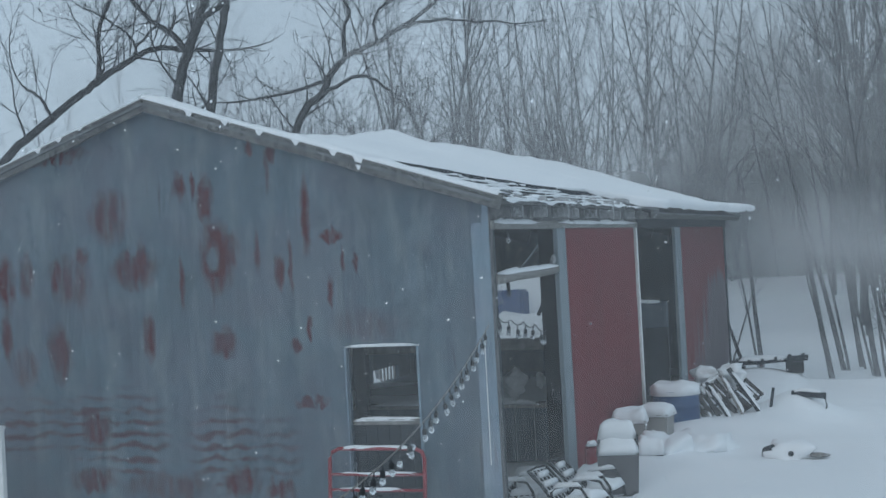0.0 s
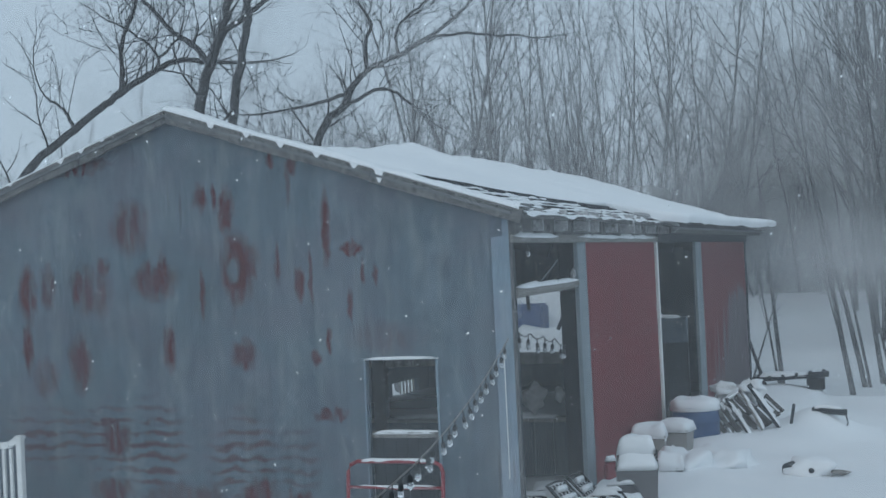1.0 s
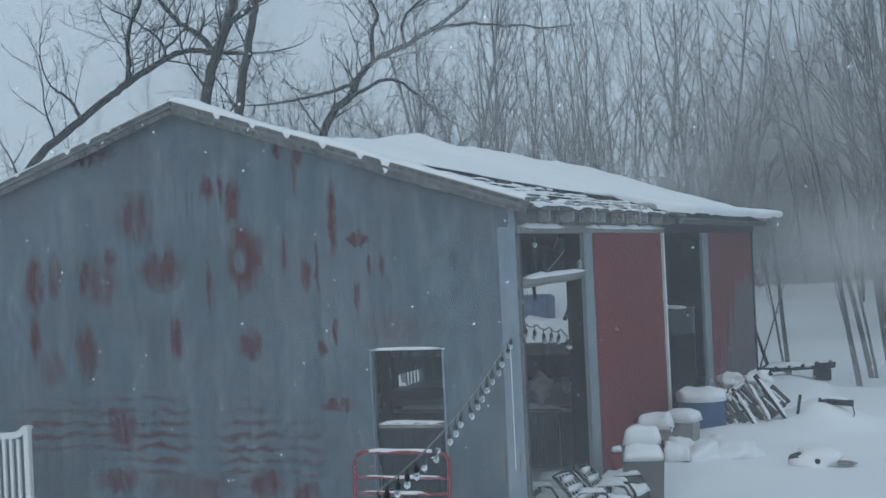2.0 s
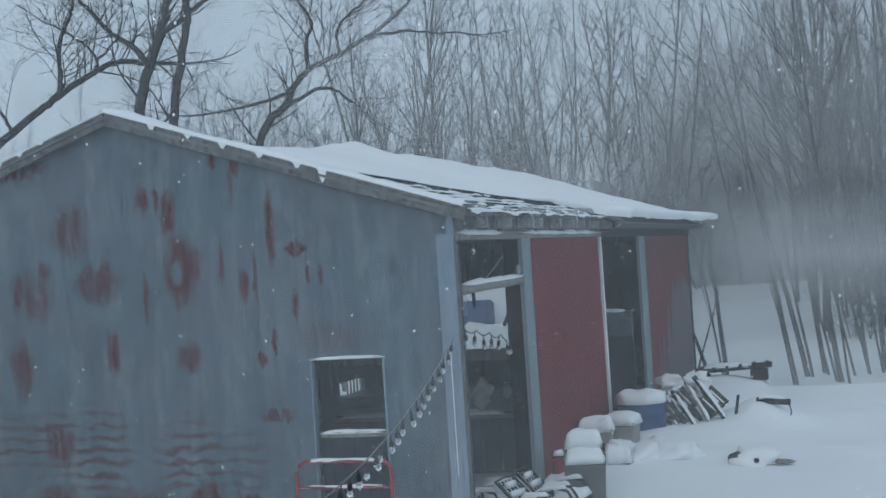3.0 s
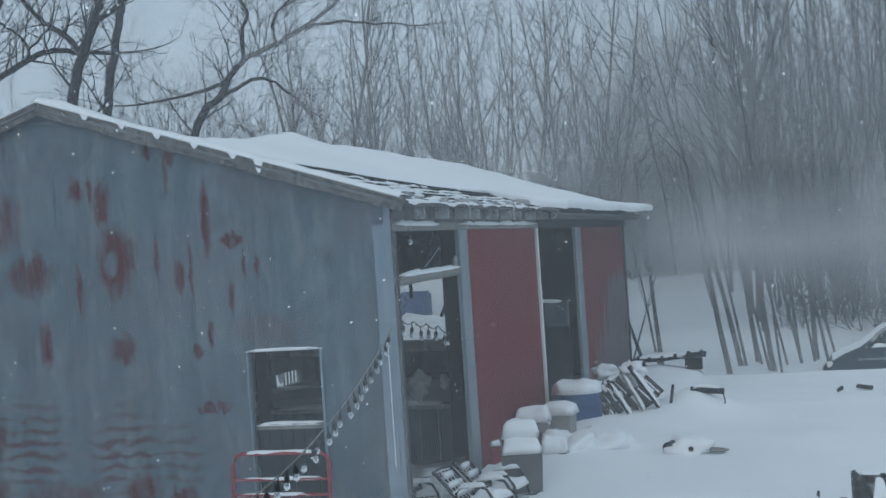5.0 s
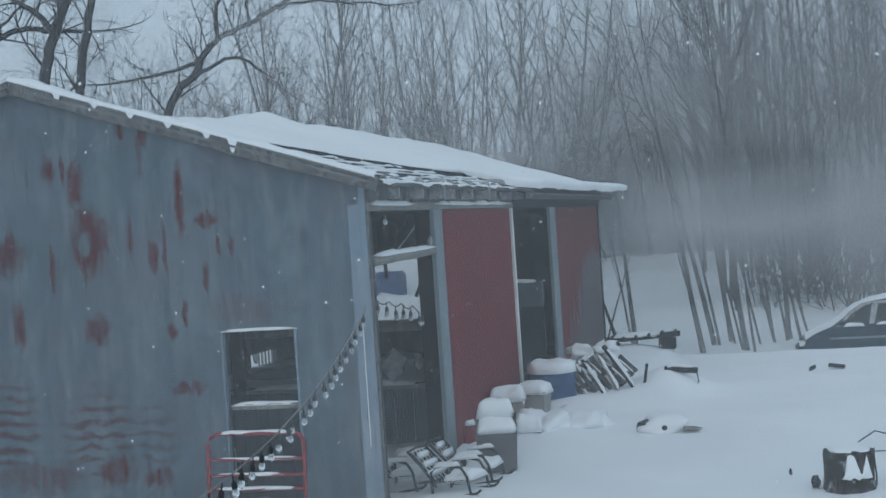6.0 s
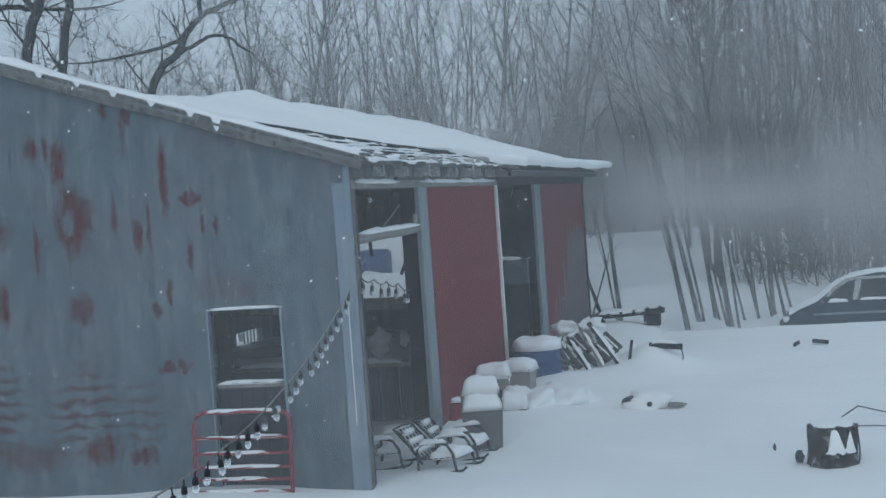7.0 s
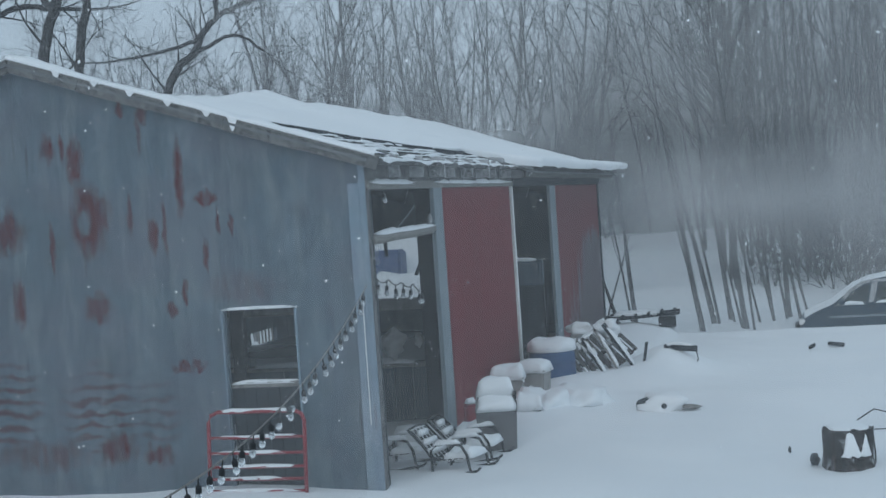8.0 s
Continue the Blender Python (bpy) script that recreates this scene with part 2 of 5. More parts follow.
def siding_material():
    """Sheet metal: grey-blue to teal, weathered in vertical streaks, with remnants of old red paint."""
    m, n, l, b = mat_nodes("gable_siding", 0.62, 0.25, 0.3)
    v = coords(n, l)
    streak = tex_noise(n, l, coords(n, l, (2.6, 1, 0.4)), 1.0, 6, 0.6)
    broad = tex_noise(n, l, coords(n, l, (0.8, 1, 0.6)), 1.0, 3)
    fine = tex_noise(n, l, coords(n, l, (25, 1, 9)), 1.0, 4)
    tone = calc(n, l, "ADD", calc(n, l, "MULTIPLY", streak, 0.5), calc(n, l, "ADD", calc(n, l, "MULTIPLY", broad, 0.35), calc(n, l, "MULTIPLY", fine, 0.15)))
    grey = ramp(n, l, tone, [(0.32, (0.135, 0.200, 0.255)), (0.5, (0.210, 0.287, 0.350)), (0.70, (0.325, 0.405, 0.465))])
    mottle = tex_noise(n, l, coords(n, l, (5.0, 1, 3.2), (6, 0, 3)), 1.0, 7, 0.7)
    grey = mix(n, l, ramp(n, l, mottle, [(0.40, (0.55, 0.55, 0.55)), (0.60, (0, 0, 0))]), grey, (0.135, 0.185, 0.225))
    # edges of every paint remnant wander
    warp = n.new("ShaderNodeTexNoise")
    warp.inputs["Scale"].default_value, warp.inputs["Detail"].default_value, warp.inputs["Roughness"].default_value = 5.5, 5.0, 0.65
    l.new(coords(n, l, (1.6, 1, 0.8)), warp.inputs["Vector"])
    mid = n.new("ShaderNodeVectorMath")
    mid.operation = "SUBTRACT"
    mid.inputs[1].default_value = (0.5, 0.5, 0.5)
    l.new(warp.outputs["Color"], mid.inputs[0])
    far = n.new("ShaderNodeVectorMath")
    far.operation = "MULTIPLY"
    far.inputs[1].default_value = (0.17, 0, 0.42)
    l.new(mid.outputs[0], far.inputs[0])
    shifted = n.new("ShaderNodeVectorMath")
    shifted.operation = "ADD"
    l.new(v, shifted.inputs[0])
    l.new(far.outputs[0], shifted.inputs[1])
    moved = shifted.outputs[0]

    def shapes(rows, grow=1.25):
        total = None
        for x, z, rx, rz, s in rows:
            mp = n.new("ShaderNodeMapping")
            mp.inputs["Scale"].default_value = (1 / (grow * rx), 0, 1 / (grow * rz))
            mp.inputs["Location"].default_value = (-x / (grow * rx), 0, -z / (grow * rz))
            l.new(moved, mp.inputs["Vector"])
            g = n.new("ShaderNodeTexGradient")
            g.gradient_type = "SPHERICAL"
            l.new(mp.outputs[0], g.inputs["Vector"])
            k = calc(n, l, "MULTIPLY", calc(n, l, "MINIMUM", calc(n, l, "MULTIPLY", g.outputs["Fac"], 1.9), 1.0), s)
            total = k if total is None else calc(n, l, "MAXIMUM", total, k)
        return total

    # where the red paint has held: x, z, half width, half height, strength
    patches = [(-5.06, 3.96, 0.27, 0.35, 0.62), (-4.72, 3.27, 0.31, 0.24, 0.72), (-4.60, 3.32, 0.09, 0.29, 0.95), (-3.53, 3.38, 0.22, 0.43, 1.0), (-3.33, 3.46, 0.12, 0.22, 0.7),
               (-4.01, 4.30, 0.09, 0.18, 0.85), (-3.66, 4.09, 0.12, 0.29, 0.85), (-1.98, 3.54, 0.14, 0.08, 1.0), (-6.67, 3.16, 0.14, 0.36, 0.9), (-6.35, 3.26, 0.13, 0.27, 0.55),
               (-5.88, 3.22, 0.10, 0.22, 0.85), (-5.64, 3.15, 0.27, 0.32, 0.55), (-3.47, 2.30, 0.19, 0.18, 0.7), (-5.89, 2.23, 0.17, 0.37, 0.7), (-6.43, 2.06, 0.19, 0.25, 0.55),
               (-5.98, 4.81, 0.60, 0.12, 0.8), (-2.33, 1.56, 0.22, 0.06, 0.75), (-4.55, 2.41, 0.09, 0.30, 0.8), (-1.56, 2.47, 0.50, 0.20, 0.28)]
    streaks = [(-2.30, 3.79, 0.05, 0.37, 1.0), (-2.68, 3.13, 0.06, 0.18, 0.9), (-2.53, 3.23, 0.03, 0.29, 0.7), (-2.97, 3.41, 0.03, 0.19, 0.7), (-4.03, 3.06, 0.03, 0.27, 0.75), (-3.00, 4.72, 0.05, 0.10, 0.8),
               (-2.72, 4.65, 0.05, 0.15, 0.7), (-2.32, 2.44, 0.03, 0.12, 0.8), (-2.02, 2.85, 0.025, 0.16, 0.7), (-2.51, 2.24, 0.07, 0.10, 0.85), (-5.48, 3.47, 0.08, 0.12, 0.75), (-6.70, 2.47, 0.07, 0.24, 0.8),
               (-1.84, 3.24, 0.025, 0.11, 0.7), (-1.68, 3.22, 0.025, 0.08, 0.7), (-3.82, 4.27, 0.025, 0.17, 0.7), (-2.79, 4.41, 0.025, 0.28, 0.45), (-7.6, 3.5, 0.3, 0.5, 0.7)]
    bands = [(-5.52, 1.28, 0.39, 0.38, 1.0), (-4.83, 1.11, 0.41, 0.52, 1.0), (-3.55, 0.99, 0.42, 0.49, 0.95), (-6.48, 1.29, 0.49, 0.33, 0.85), (-2.82, 0.96, 0.26, 0.38, 0.6)]
    low = [(-5.48, 0.60, 0.34, 0.16, 0.7), (-4.37, 0.52, 0.68, 0.18, 0.5), (-3.37, 0.57, 0.26, 0.17, 0.85), (-2.82, 0.50, 0.20, 0.14, 0.75), (-5.40, 1.25, 0.22, 0.24, 0.75)]
    bare = [(-3.59, 3.37, 0.09, 0.17, 1.0)]
    pale = [(-6.12, 4.02, 0.10, 0.36, 0.8), (-5.7, 4.4, 0.2, 0.14, 0.6), (-4.5, 4.2, 0.16, 0.35, 0.5), (-5.0, 2.9, 0.5, 0.14, 0.35), (-2.45, 3.1, 0.3, 0.2, 0.35), (-0.35, 1.9, 0.14, 0.9, 0.4), (-2.9, 1.6, 0.16, 0.5, 0.4)]
    ragged = tex_noise(n, l, coords(n, l, (9, 1, 1.6)), 1.0, 8, 0.72)
    patchy = tex_noise(n, l, coords(n, l, (2.2, 1, 2.4), (4, 0, 2)), 1.0, 6, 0.68)
    held = ramp(n, l, ragged, [(0.36, (0.25, 0.25, 0.25)), (0.56, (1, 1, 1))])
    mask = calc(n, l, "MULTIPLY", calc(n, l, "MAXIMUM", shapes(patches), shapes(low)), held)
    mask = calc(n, l, "MAXIMUM", mask, calc(n, l, "MULTIPLY", shapes(streaks, 1.45), calc(n, l, "ADD", calc(n, l, "MULTIPLY", held, 0.6), 0.4)))
    mask = calc(n, l, "MULTIPLY", mask, calc(n, l, "SUBTRACT", 1.0, calc(n, l, "MULTIPLY", shapes(bare), 0.85)))
    wave = n.new("ShaderNodeTexWave")
    wave.bands_direction = "Z"
    wave.inputs["Scale"].default_value = 2.0
    wave.inputs["Distortion"].default_value = 5.0
    wave.inputs["Detail"].default_value = 3.0
    wave.inputs["Detail Scale"].default_value = 1.6
    l.new(v, wave.inputs["Vector"])
    slats = ramp(n, l, calc(n, l, "ADD", wave.outputs["Fac"], calc(n, l, "MULTIPLY", calc(n, l, "SUBTRACT", patchy, 0.5), 3.2)), [(0.45, (0.10, 0.10, 0.10)), (0.95, (0.75, 0.75, 0.75))])
    mask = calc(n, l, "MAXIMUM", mask, calc(n, l, "MULTIPLY", calc(n, l, "MULTIPLY", shapes(bands, 1.5), slats), 0.72))
    drips = tex_noise(n, l, coords(n, l, (11, 1, 0.8), (3, 0, 8)), 1.0, 3)
    drip = ramp(n, l, drips, [(0.64, (0, 0, 0)), (0.76, (0.55, 0.55, 0.55))])
    red = ramp(n, l, fine, [(0.3, (0.118, 0.024, 0.034)), (0.7, (0.190, 0.042, 0.054))])
    mauve = ramp(n, l, tex_noise(n, l, coords(n, l, (0.7, 1, 0.8), (1, 0, 5)), 1.0, 4, 0.6), [(0.42, (0, 0, 0)), (0.68, (0.75, 0.75, 0.75))])
    grey = mix(n, l, mauve, grey, (0.225, 0.232, 0.290))
    chalk = ramp(n, l, tex_noise(n, l, coords(n, l, (2.8, 1, 0.7), (9, 0, 1)), 1.0, 6, 0.7), [(0.50, (0, 0, 0)), (0.72, (0.75, 0.75, 0.75))])
    chalk = calc(n, l, "MAXIMUM", chalk, calc(n, l, "MULTIPLY", shapes(pale, 1.5), patchy))
    grey = mix(n, l, chalk, grey, (0.34, 0.405, 0.43))
    soot = ramp(n, l, tex_noise(n, l, coords(n, l, (1.6, 1, 1.1), (2, 0, 14)), 1.0, 7, 0.68), [(0.54, (0, 0, 0)), (0.74, (0.6, 0.6, 0.6))])
    grey = mix(n, l, soot, grey, (0.105, 0.140, 0.165))
    c = mix(n, l, drip, grey, (0.12, 0.095, 0.115))
    mask = calc(n, l, "MINIMUM", calc(n, l, "MULTIPLY", mask, 1.2), 1.0)
    l.new(mix(n, l, mask, c, red), b.inputs["Base Color"])
    bump(n, l, b, tone, 0.12, 0.01)
    return m


def red_sheet_material(name, fade):
    m, n, l, b = mat_nodes(name, 0.55, 0.0, 0.35)
    streak = tex_noise(n, l, coords(n, l, (1, 4.0, 0.3)), 1.0, 5)
    fine = tex_noise(n, l, coords(n, l, (1, 30, 5)), 1.0, 4)
    t = calc(n, l, "ADD", calc(n, l, "MULTIPLY", streak, 0.7), calc(n, l, "MULTIPLY", fine, 0.3))
    c = ramp(n, l, t, [(0.3, (0.27, 0.030, 0.038)), (0.55, (0.360, 0.045, 0.054)), (0.8, (0.40, 0.075, 0.08))])
    if fade:
        sep = n.new("ShaderNodeSeparateXYZ")
        l.new(coords(n, l), sep.inputs[0])
        # paint gone from the lower far part, in a stepped outline
        k = calc(n, l, "ADD", calc(n, l, "MULTIPLY", calc(n, l, "SUBTRACT", sep.outputs["Y"], 16.0), 0.35), calc(n, l, "MULTIPLY", calc(n, l, "SUBTRACT", 2.35, sep.outputs["Z"]), 0.5))
        low = ramp(n, l, calc(n, l, "ADD", calc(n, l, "SUBTRACT", 3.0, sep.outputs["Z"]), calc(n, l, "MULTIPLY", calc(n, l, "SUBTRACT", streak, 0.5), 1.2)), [(0.55, (0, 0, 0)), (0.85, (1, 1, 1))])
        k = calc(n, l, "MULTIPLY", calc(n, l, "ADD", k, calc(n, l, "MULTIPLY", calc(n, l, "SUBTRACT", streak, 0.5), 2.5)), low)
        f = ramp(n, l, k, [(0.1, (0, 0, 0)), (0.7, (0.8, 0.8, 0.8))])
        c = mix(n, l, f, c, (0.26, 0.275, 0.30))
        c = mix(n, l, 0.25, c, (0.22, 0.18, 0.20))
    l.new(c, b.inputs["Base Color"])
    bump(n, l, b, streak, 0.1, 0.01)
    return m


FROSTED = plain("frosted_wood", (0.20, 0.20, 0.20), (0.50, 0.51, 0.52), 0.95, 0, 9.0, (3, 3, 2.0), 30, 0.6)
WOOD_WORN = plain("worn_board", (0.045, 0.047, 0.050), (0.20, 0.20, 0.195), 0.95, 0, 5.0, (3, 3, 2.0), 30, 0.6)
SIDING = siding_material()
RED_SHEET = red_sheet_material("red_sheet", False)
RED_FADED = red_sheet_material("red_sheet_faded", True)
ROOF_METAL = plain("roof_metal", (0.10, 0.11, 0.12), (0.22, 0.23, 0.24), 0.5, 0.5, 2.0)

barn = thing("barn", "weathered metal pole barn with red side panels and a snow-covered roof", "barn")
DOOR_L, DOOR_R, DOOR_TOP = -1.86, -0.96, 2.20


def sheet(x0, x1, z0, top, y, name="siding_sheet"):
    """One upright metal sheet of the gable with shallow ribs; top(x) gives its upper edge."""
    bm = bmesh.new()
    n = max(2, round((x1 - x0) / 0.075))
    cols = []
    for i in range(n + 1):
        x = x0 + (x1 - x0) * i / n
        yy = y - (0.0015 if i % 3 == 0 else 0.0)
        h = top(x)
        cols.append([bm.verts.new((x, yy - 0.004 * noise.noise(Vector((x, z * 0.8, 2))), z)) for z in (z0, z0 + (h - z0) * 0.33, z0 + (h - z0) * 0.66, h)])
    for a, b in zip(cols, cols[1:]):
        for j in range(3):
            bm.faces.new((a[j], b[j], b[j + 1], a[j + 1]))
    bmesh.ops.solidify(bm, geom=bm.faces[:], thickness=0.012)
    return part(name, bm, SIDING, wall_gable)


# gable wall: a frame of boards behind, metal sheets in front
bm = bmesh.new()
for x0, x1, z0, cut in ((LEFT, DOOR_L, -0.4, None), (DOOR_L, DOOR_R, DOOR_TOP, None), (DOOR_R, 0.0, -0.4, None)):
    xs = sorted({x0, x1, *([RIDGE_X] if x0 < RIDGE_X < x1 else [])})
    for a, b in zip(xs, xs[1:]):
        vs = [bm.verts.new((x, y, z)) for y in (0.02, 0.10) for x, z in ((a, z0), (b, z0), (b, rake(b)), (a, rake(a)))]
        for q in ((0, 1, 2, 3), (7, 6, 5, 4), (0, 4, 5, 1), (1, 5, 6, 2), (2, 6, 7, 3), (3, 7, 4, 0)):
            bm.faces.new([vs[i] for i in q])
wall_gable = part("wall_gable", bm, INSIDE_SHADE, barn, "gable wall of grey metal with old red paint")
seams = [LEFT, -7.9, -7.0, -6.15, -5.25, -4.39, -3.55, -2.70, DOOR_L]
for i, (a, b) in enumerate(zip(seams, seams[1:])):
    mid = 2.66 if b < -5.0 else 2.42 + 0.02 * (i % 2)
    sheet(a - 0.02, b + 0.02, -0.4, lambda x: mid + 0.03, -0.004 - 0.004 * (i % 2))
    sheet(a - 0.02, b + 0.02, mid, rake, -0.016 - 0.004 * (i % 2))
sheet(DOOR_L - 0.02, DOOR_R + 0.02, DOOR_TOP, rake, -0.010)
sheet(DOOR_R, -0.05, -0.4, rake, -0.014)

# door casing in the gable, a snowed-in half door behind it
bm = bmesh.new()
box(DOOR_L - 0.028, DOOR_L, -0.030, -0.008, -0.3, DOOR_TOP, bm, 0.004)
part("door_casing", bm, SIDING, barn)
bm = box(DOOR_R, DOOR_R + 0.03, -0.034, -0.008, -0.3, DOOR_TOP, None, 0.004)
part("door_casing", bm, SIDING, barn)
bm = box(DOOR_L - 0.07, DOOR_R + 0.04, -0.036, 0.0, DOOR_TOP, DOOR_TOP + 0.025, None, 0.004)
part("door_head", bm, SIDING, barn)
for k in range(6):
    x = DOOR_L + 0.002 + k * 0.15
    part("half_door_board", box(x, x + 0.145, 0.11, 0.14, -0.3, 1.28, None, 0.003), WOOD_DARK_SHADED, barn)
part("half_door_rail", box(DOOR_L, DOOR_R, 0.08, 0.15, 1.26, 1.33, None, 0.006), WOOD_GREY, barn)
part("snow_cap", snow_cap(bmesh.new(), DOOR_L, DOOR_R, 0.075, 0.145, 1.325, 0.025, 3), SNOW, barn, smooth=True)
part("snow_cap", snow_cap(bmesh.new(), DOOR_L - 0.02, DOOR_R + 0.04, -0.05, 0.0, DOOR_TOP + 0.025, 0.012, 4), SNOW, barn, smooth=True)

# rake boards with snow caught on them
for sgn in (-1, 1):
    end = 0.22 if sgn > 0 else LEFT - 0.22
    cuts = [RIDGE_X + (end - RIDGE_X) * k / 5 for k in range(6)]
    for k, (a, b) in enumerate(zip(cuts, cuts[1:])):
        bm = bmesh.new()
        drop = 0.012 * (k % 2)
        beam(bm, (a, -0.14, rake(a) + 0.045 - drop), (b, -0.14 - 0.006 * (k % 2), rake(b) + 0.045 - drop), 0.03, 0.17, 0.004)
        part("rake_board", bm, WOOD_WORN, barn)
    bm = bmesh.new()
    beam(bm, (RIDGE_X, -0.10, rake(RIDGE_X) + 0.115), (end, -0.10, rake(end) + 0.115), 0.14, 0.03, 0.006)
    part("rake_trim", bm, WOOD_GREY, barn)


# roof: sheets over purlins; the near eave has lost its sheets
def slab(bm, x0, x1, y0, y1, lift, thick):
    vs = []
    for y in (y0, y1):
        for x in (x0, x1):
            for dz in (-thick, 0):
                vs.append(bm.verts.new((x, y, deck(x) - sag(x, y) + lift + dz)))
    for q in ((0, 1, 3, 2), (4, 6, 7, 5), (0, 4, 5, 1), (2, 3, 7, 6), (1, 5, 7, 3), (0, 2, 6, 4)):
        bm.faces.new([vs[i] for i in q])
    return bm


for k in range(20):
    y0 = -0.18 + k * (LONG + 0.6) / 20
    part("roof_sheet", slab(bmesh.new(), LEFT - 0.25, RIDGE_X, y0, y0 + (LONG + 0.6) / 20 + 0.02, -0.004 * (k % 2), 0.03), ROOF_METAL, barn)
    low = 0.10 + 0.03 * (k % 3) if y0 < 7.6 else 0.40
    part("roof_sheet", slab(bmesh.new(), RIDGE_X, low, y0, y0 + (LONG + 0.6) / 20 + 0.02, -0.004 * (k % 2), 0.03), ROOF_METAL, barn)
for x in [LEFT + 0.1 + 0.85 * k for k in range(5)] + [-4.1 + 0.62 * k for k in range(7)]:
    part("purlin", box(x - 0.04, x + 0.04, 0.12, LONG, deck(x) - 0.44, deck(x) - 0.33), WOOD_DARK_SHADED, barn)
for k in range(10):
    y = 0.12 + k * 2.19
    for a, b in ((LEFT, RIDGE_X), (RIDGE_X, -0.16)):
        part("rafter", beam(bmesh.new(), (a, y, deck(a) - 0.54), (b, y, deck(b) - 0.54), 0.05, 0.18), WOOD_DARK_SHADED, barn)

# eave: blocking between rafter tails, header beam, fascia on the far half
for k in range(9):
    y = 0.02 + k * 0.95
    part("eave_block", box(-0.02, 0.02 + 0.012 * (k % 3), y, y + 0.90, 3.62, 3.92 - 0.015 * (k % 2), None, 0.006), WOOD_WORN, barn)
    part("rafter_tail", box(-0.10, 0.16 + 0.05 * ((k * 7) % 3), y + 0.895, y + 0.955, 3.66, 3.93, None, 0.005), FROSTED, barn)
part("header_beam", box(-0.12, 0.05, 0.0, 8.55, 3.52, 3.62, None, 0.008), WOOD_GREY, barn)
part("header_beam", box(-0.12, 0.05, 8.56, LONG, 3.52, 3.80, None, 0.008), WOOD_DARK_SHADED, barn)
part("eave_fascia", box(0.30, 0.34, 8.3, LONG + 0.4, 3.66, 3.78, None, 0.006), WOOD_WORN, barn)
part("soffit", box(0.02, 0.30, 8.6, LONG + 0.4, 3.70, 3.73), WOOD_DARK_SHADED, barn)
for y0, y1, s in ((0.02, 2.0, 1), (3.0, 8.5, 5)):
    part("snow_cap", snow_ridge(-0.005, y0, y1, (3.60, 3.60), 0.07, 0.045, s), SNOW, barn, smooth=True)

# corner trim and posts of the long side
bm = bmesh.new()
box(-0.06, 0.014, -0.040, -0.028, -0.4, 3.82, bm)
part("corner_edge", box(0.004, 0.022, -0.028, 0.09, -0.4, 3.80), WOOD_WORN, barn)
part("corner_strip", box(-0.108, -0.098, -0.050, -0.036, 0.8, 2.3, None, 0.003), WHITE_PAINT, barn, "thin white strip, flaking")
part("corner_trim", bm, SIDING, barn)
part("corner_board", box(-0.20, -0.062, -0.038, -0.026, -0.4, 3.60, None, 0.003), SIDING, barn)
part("corner_post", box(-0.14, 0.0, 0.10, 0.24, -0.4, 3.85, None, 0.006), WOOD_DARK_SHADED, barn)
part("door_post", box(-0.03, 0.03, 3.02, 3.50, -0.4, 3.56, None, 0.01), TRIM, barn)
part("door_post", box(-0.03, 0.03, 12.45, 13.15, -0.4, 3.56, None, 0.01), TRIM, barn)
part("corner_post", box(-0.16, 0.02, 19.75, 20.0, -0.4, 3.70, None, 0.01), WOOD_DARK_SHADED, barn)


def side_sheets(y0, y1, z1, material, count):
    w = (y1 - y0) / count
    for k in range(count):
        bm = bmesh.new()
        a = y0 + k * w
        n = 3
        cols = []
        for i in range(n + 1):
            y = a + (w + 0.01) * i / n
            x = 0.002 * (k % 2) + 0.001 * (i % 2)
            cols.append([bm.verts.new((x, y, z)) for z in (-0.4, 1.4, z1)])
        for p, q in zip(cols, cols[1:]):
            for j in range(2):
                bm.faces.new((p[j], q[j], q[j + 1], p[j + 1]))
        bmesh.ops.solidify(bm, geom=bm.faces[:], thickness=0.012)
        part("side_sheet", bm, material, barn)


side_sheets(3.50, 8.42, 3.54, RED_SHEET, 6)
side_sheets(13.16, 19.76, 3.52, RED_FADED, 8)
part("panel_backing", box(-0.10, -0.03, 3.5, 8.4, -0.4, 3.52), WOOD_DARK_SHADED, barn)
part("panel_backing", box(-0.10, -0.03, 13.15, 19.75, -0.4, 3.52), WOOD_DARK_SHADED, barn)
part("panel_trim", box(-0.02, 0.045, 8.42, 8.54, -0.4, 3.52, None, 0.004), WHITE_PAINT, barn, "white worn edge strip")

# log rail across the first opening, with snow on it
bm = tube(bmesh.new(), [(0.0, 0.20, 2.93), (0.0, 1.2, 2.95), (0.0, 2.1, 2.95), (0.0, 2.95, 2.97)], 0.062, 10)
part("log_rail", bm, WOOD_GREY, barn, smooth=True)
part("snow_cap", snow_ridge(0.0, 0.2, 2.98, (2.99, 3.015), 0.05, 0.04, 8), SNOW, barn, smooth=True)
part("log_stub", tube(bmesh.new(), [(0.0, 2.75, 2.98), (0.01, 2.82, 3.10), (0.0, 2.86, 3.16)], [0.05, 0.04, 0.02], 8), FROSTED, barn, smooth=True)
part("hanging_wire", tube(bmesh.new(), [(-0.05, 2.3, 3.30), (-0.05, 1.9, 3.17), (-0.05, 1.45, 3.04)], 0.008, 6), TRIM, barn)

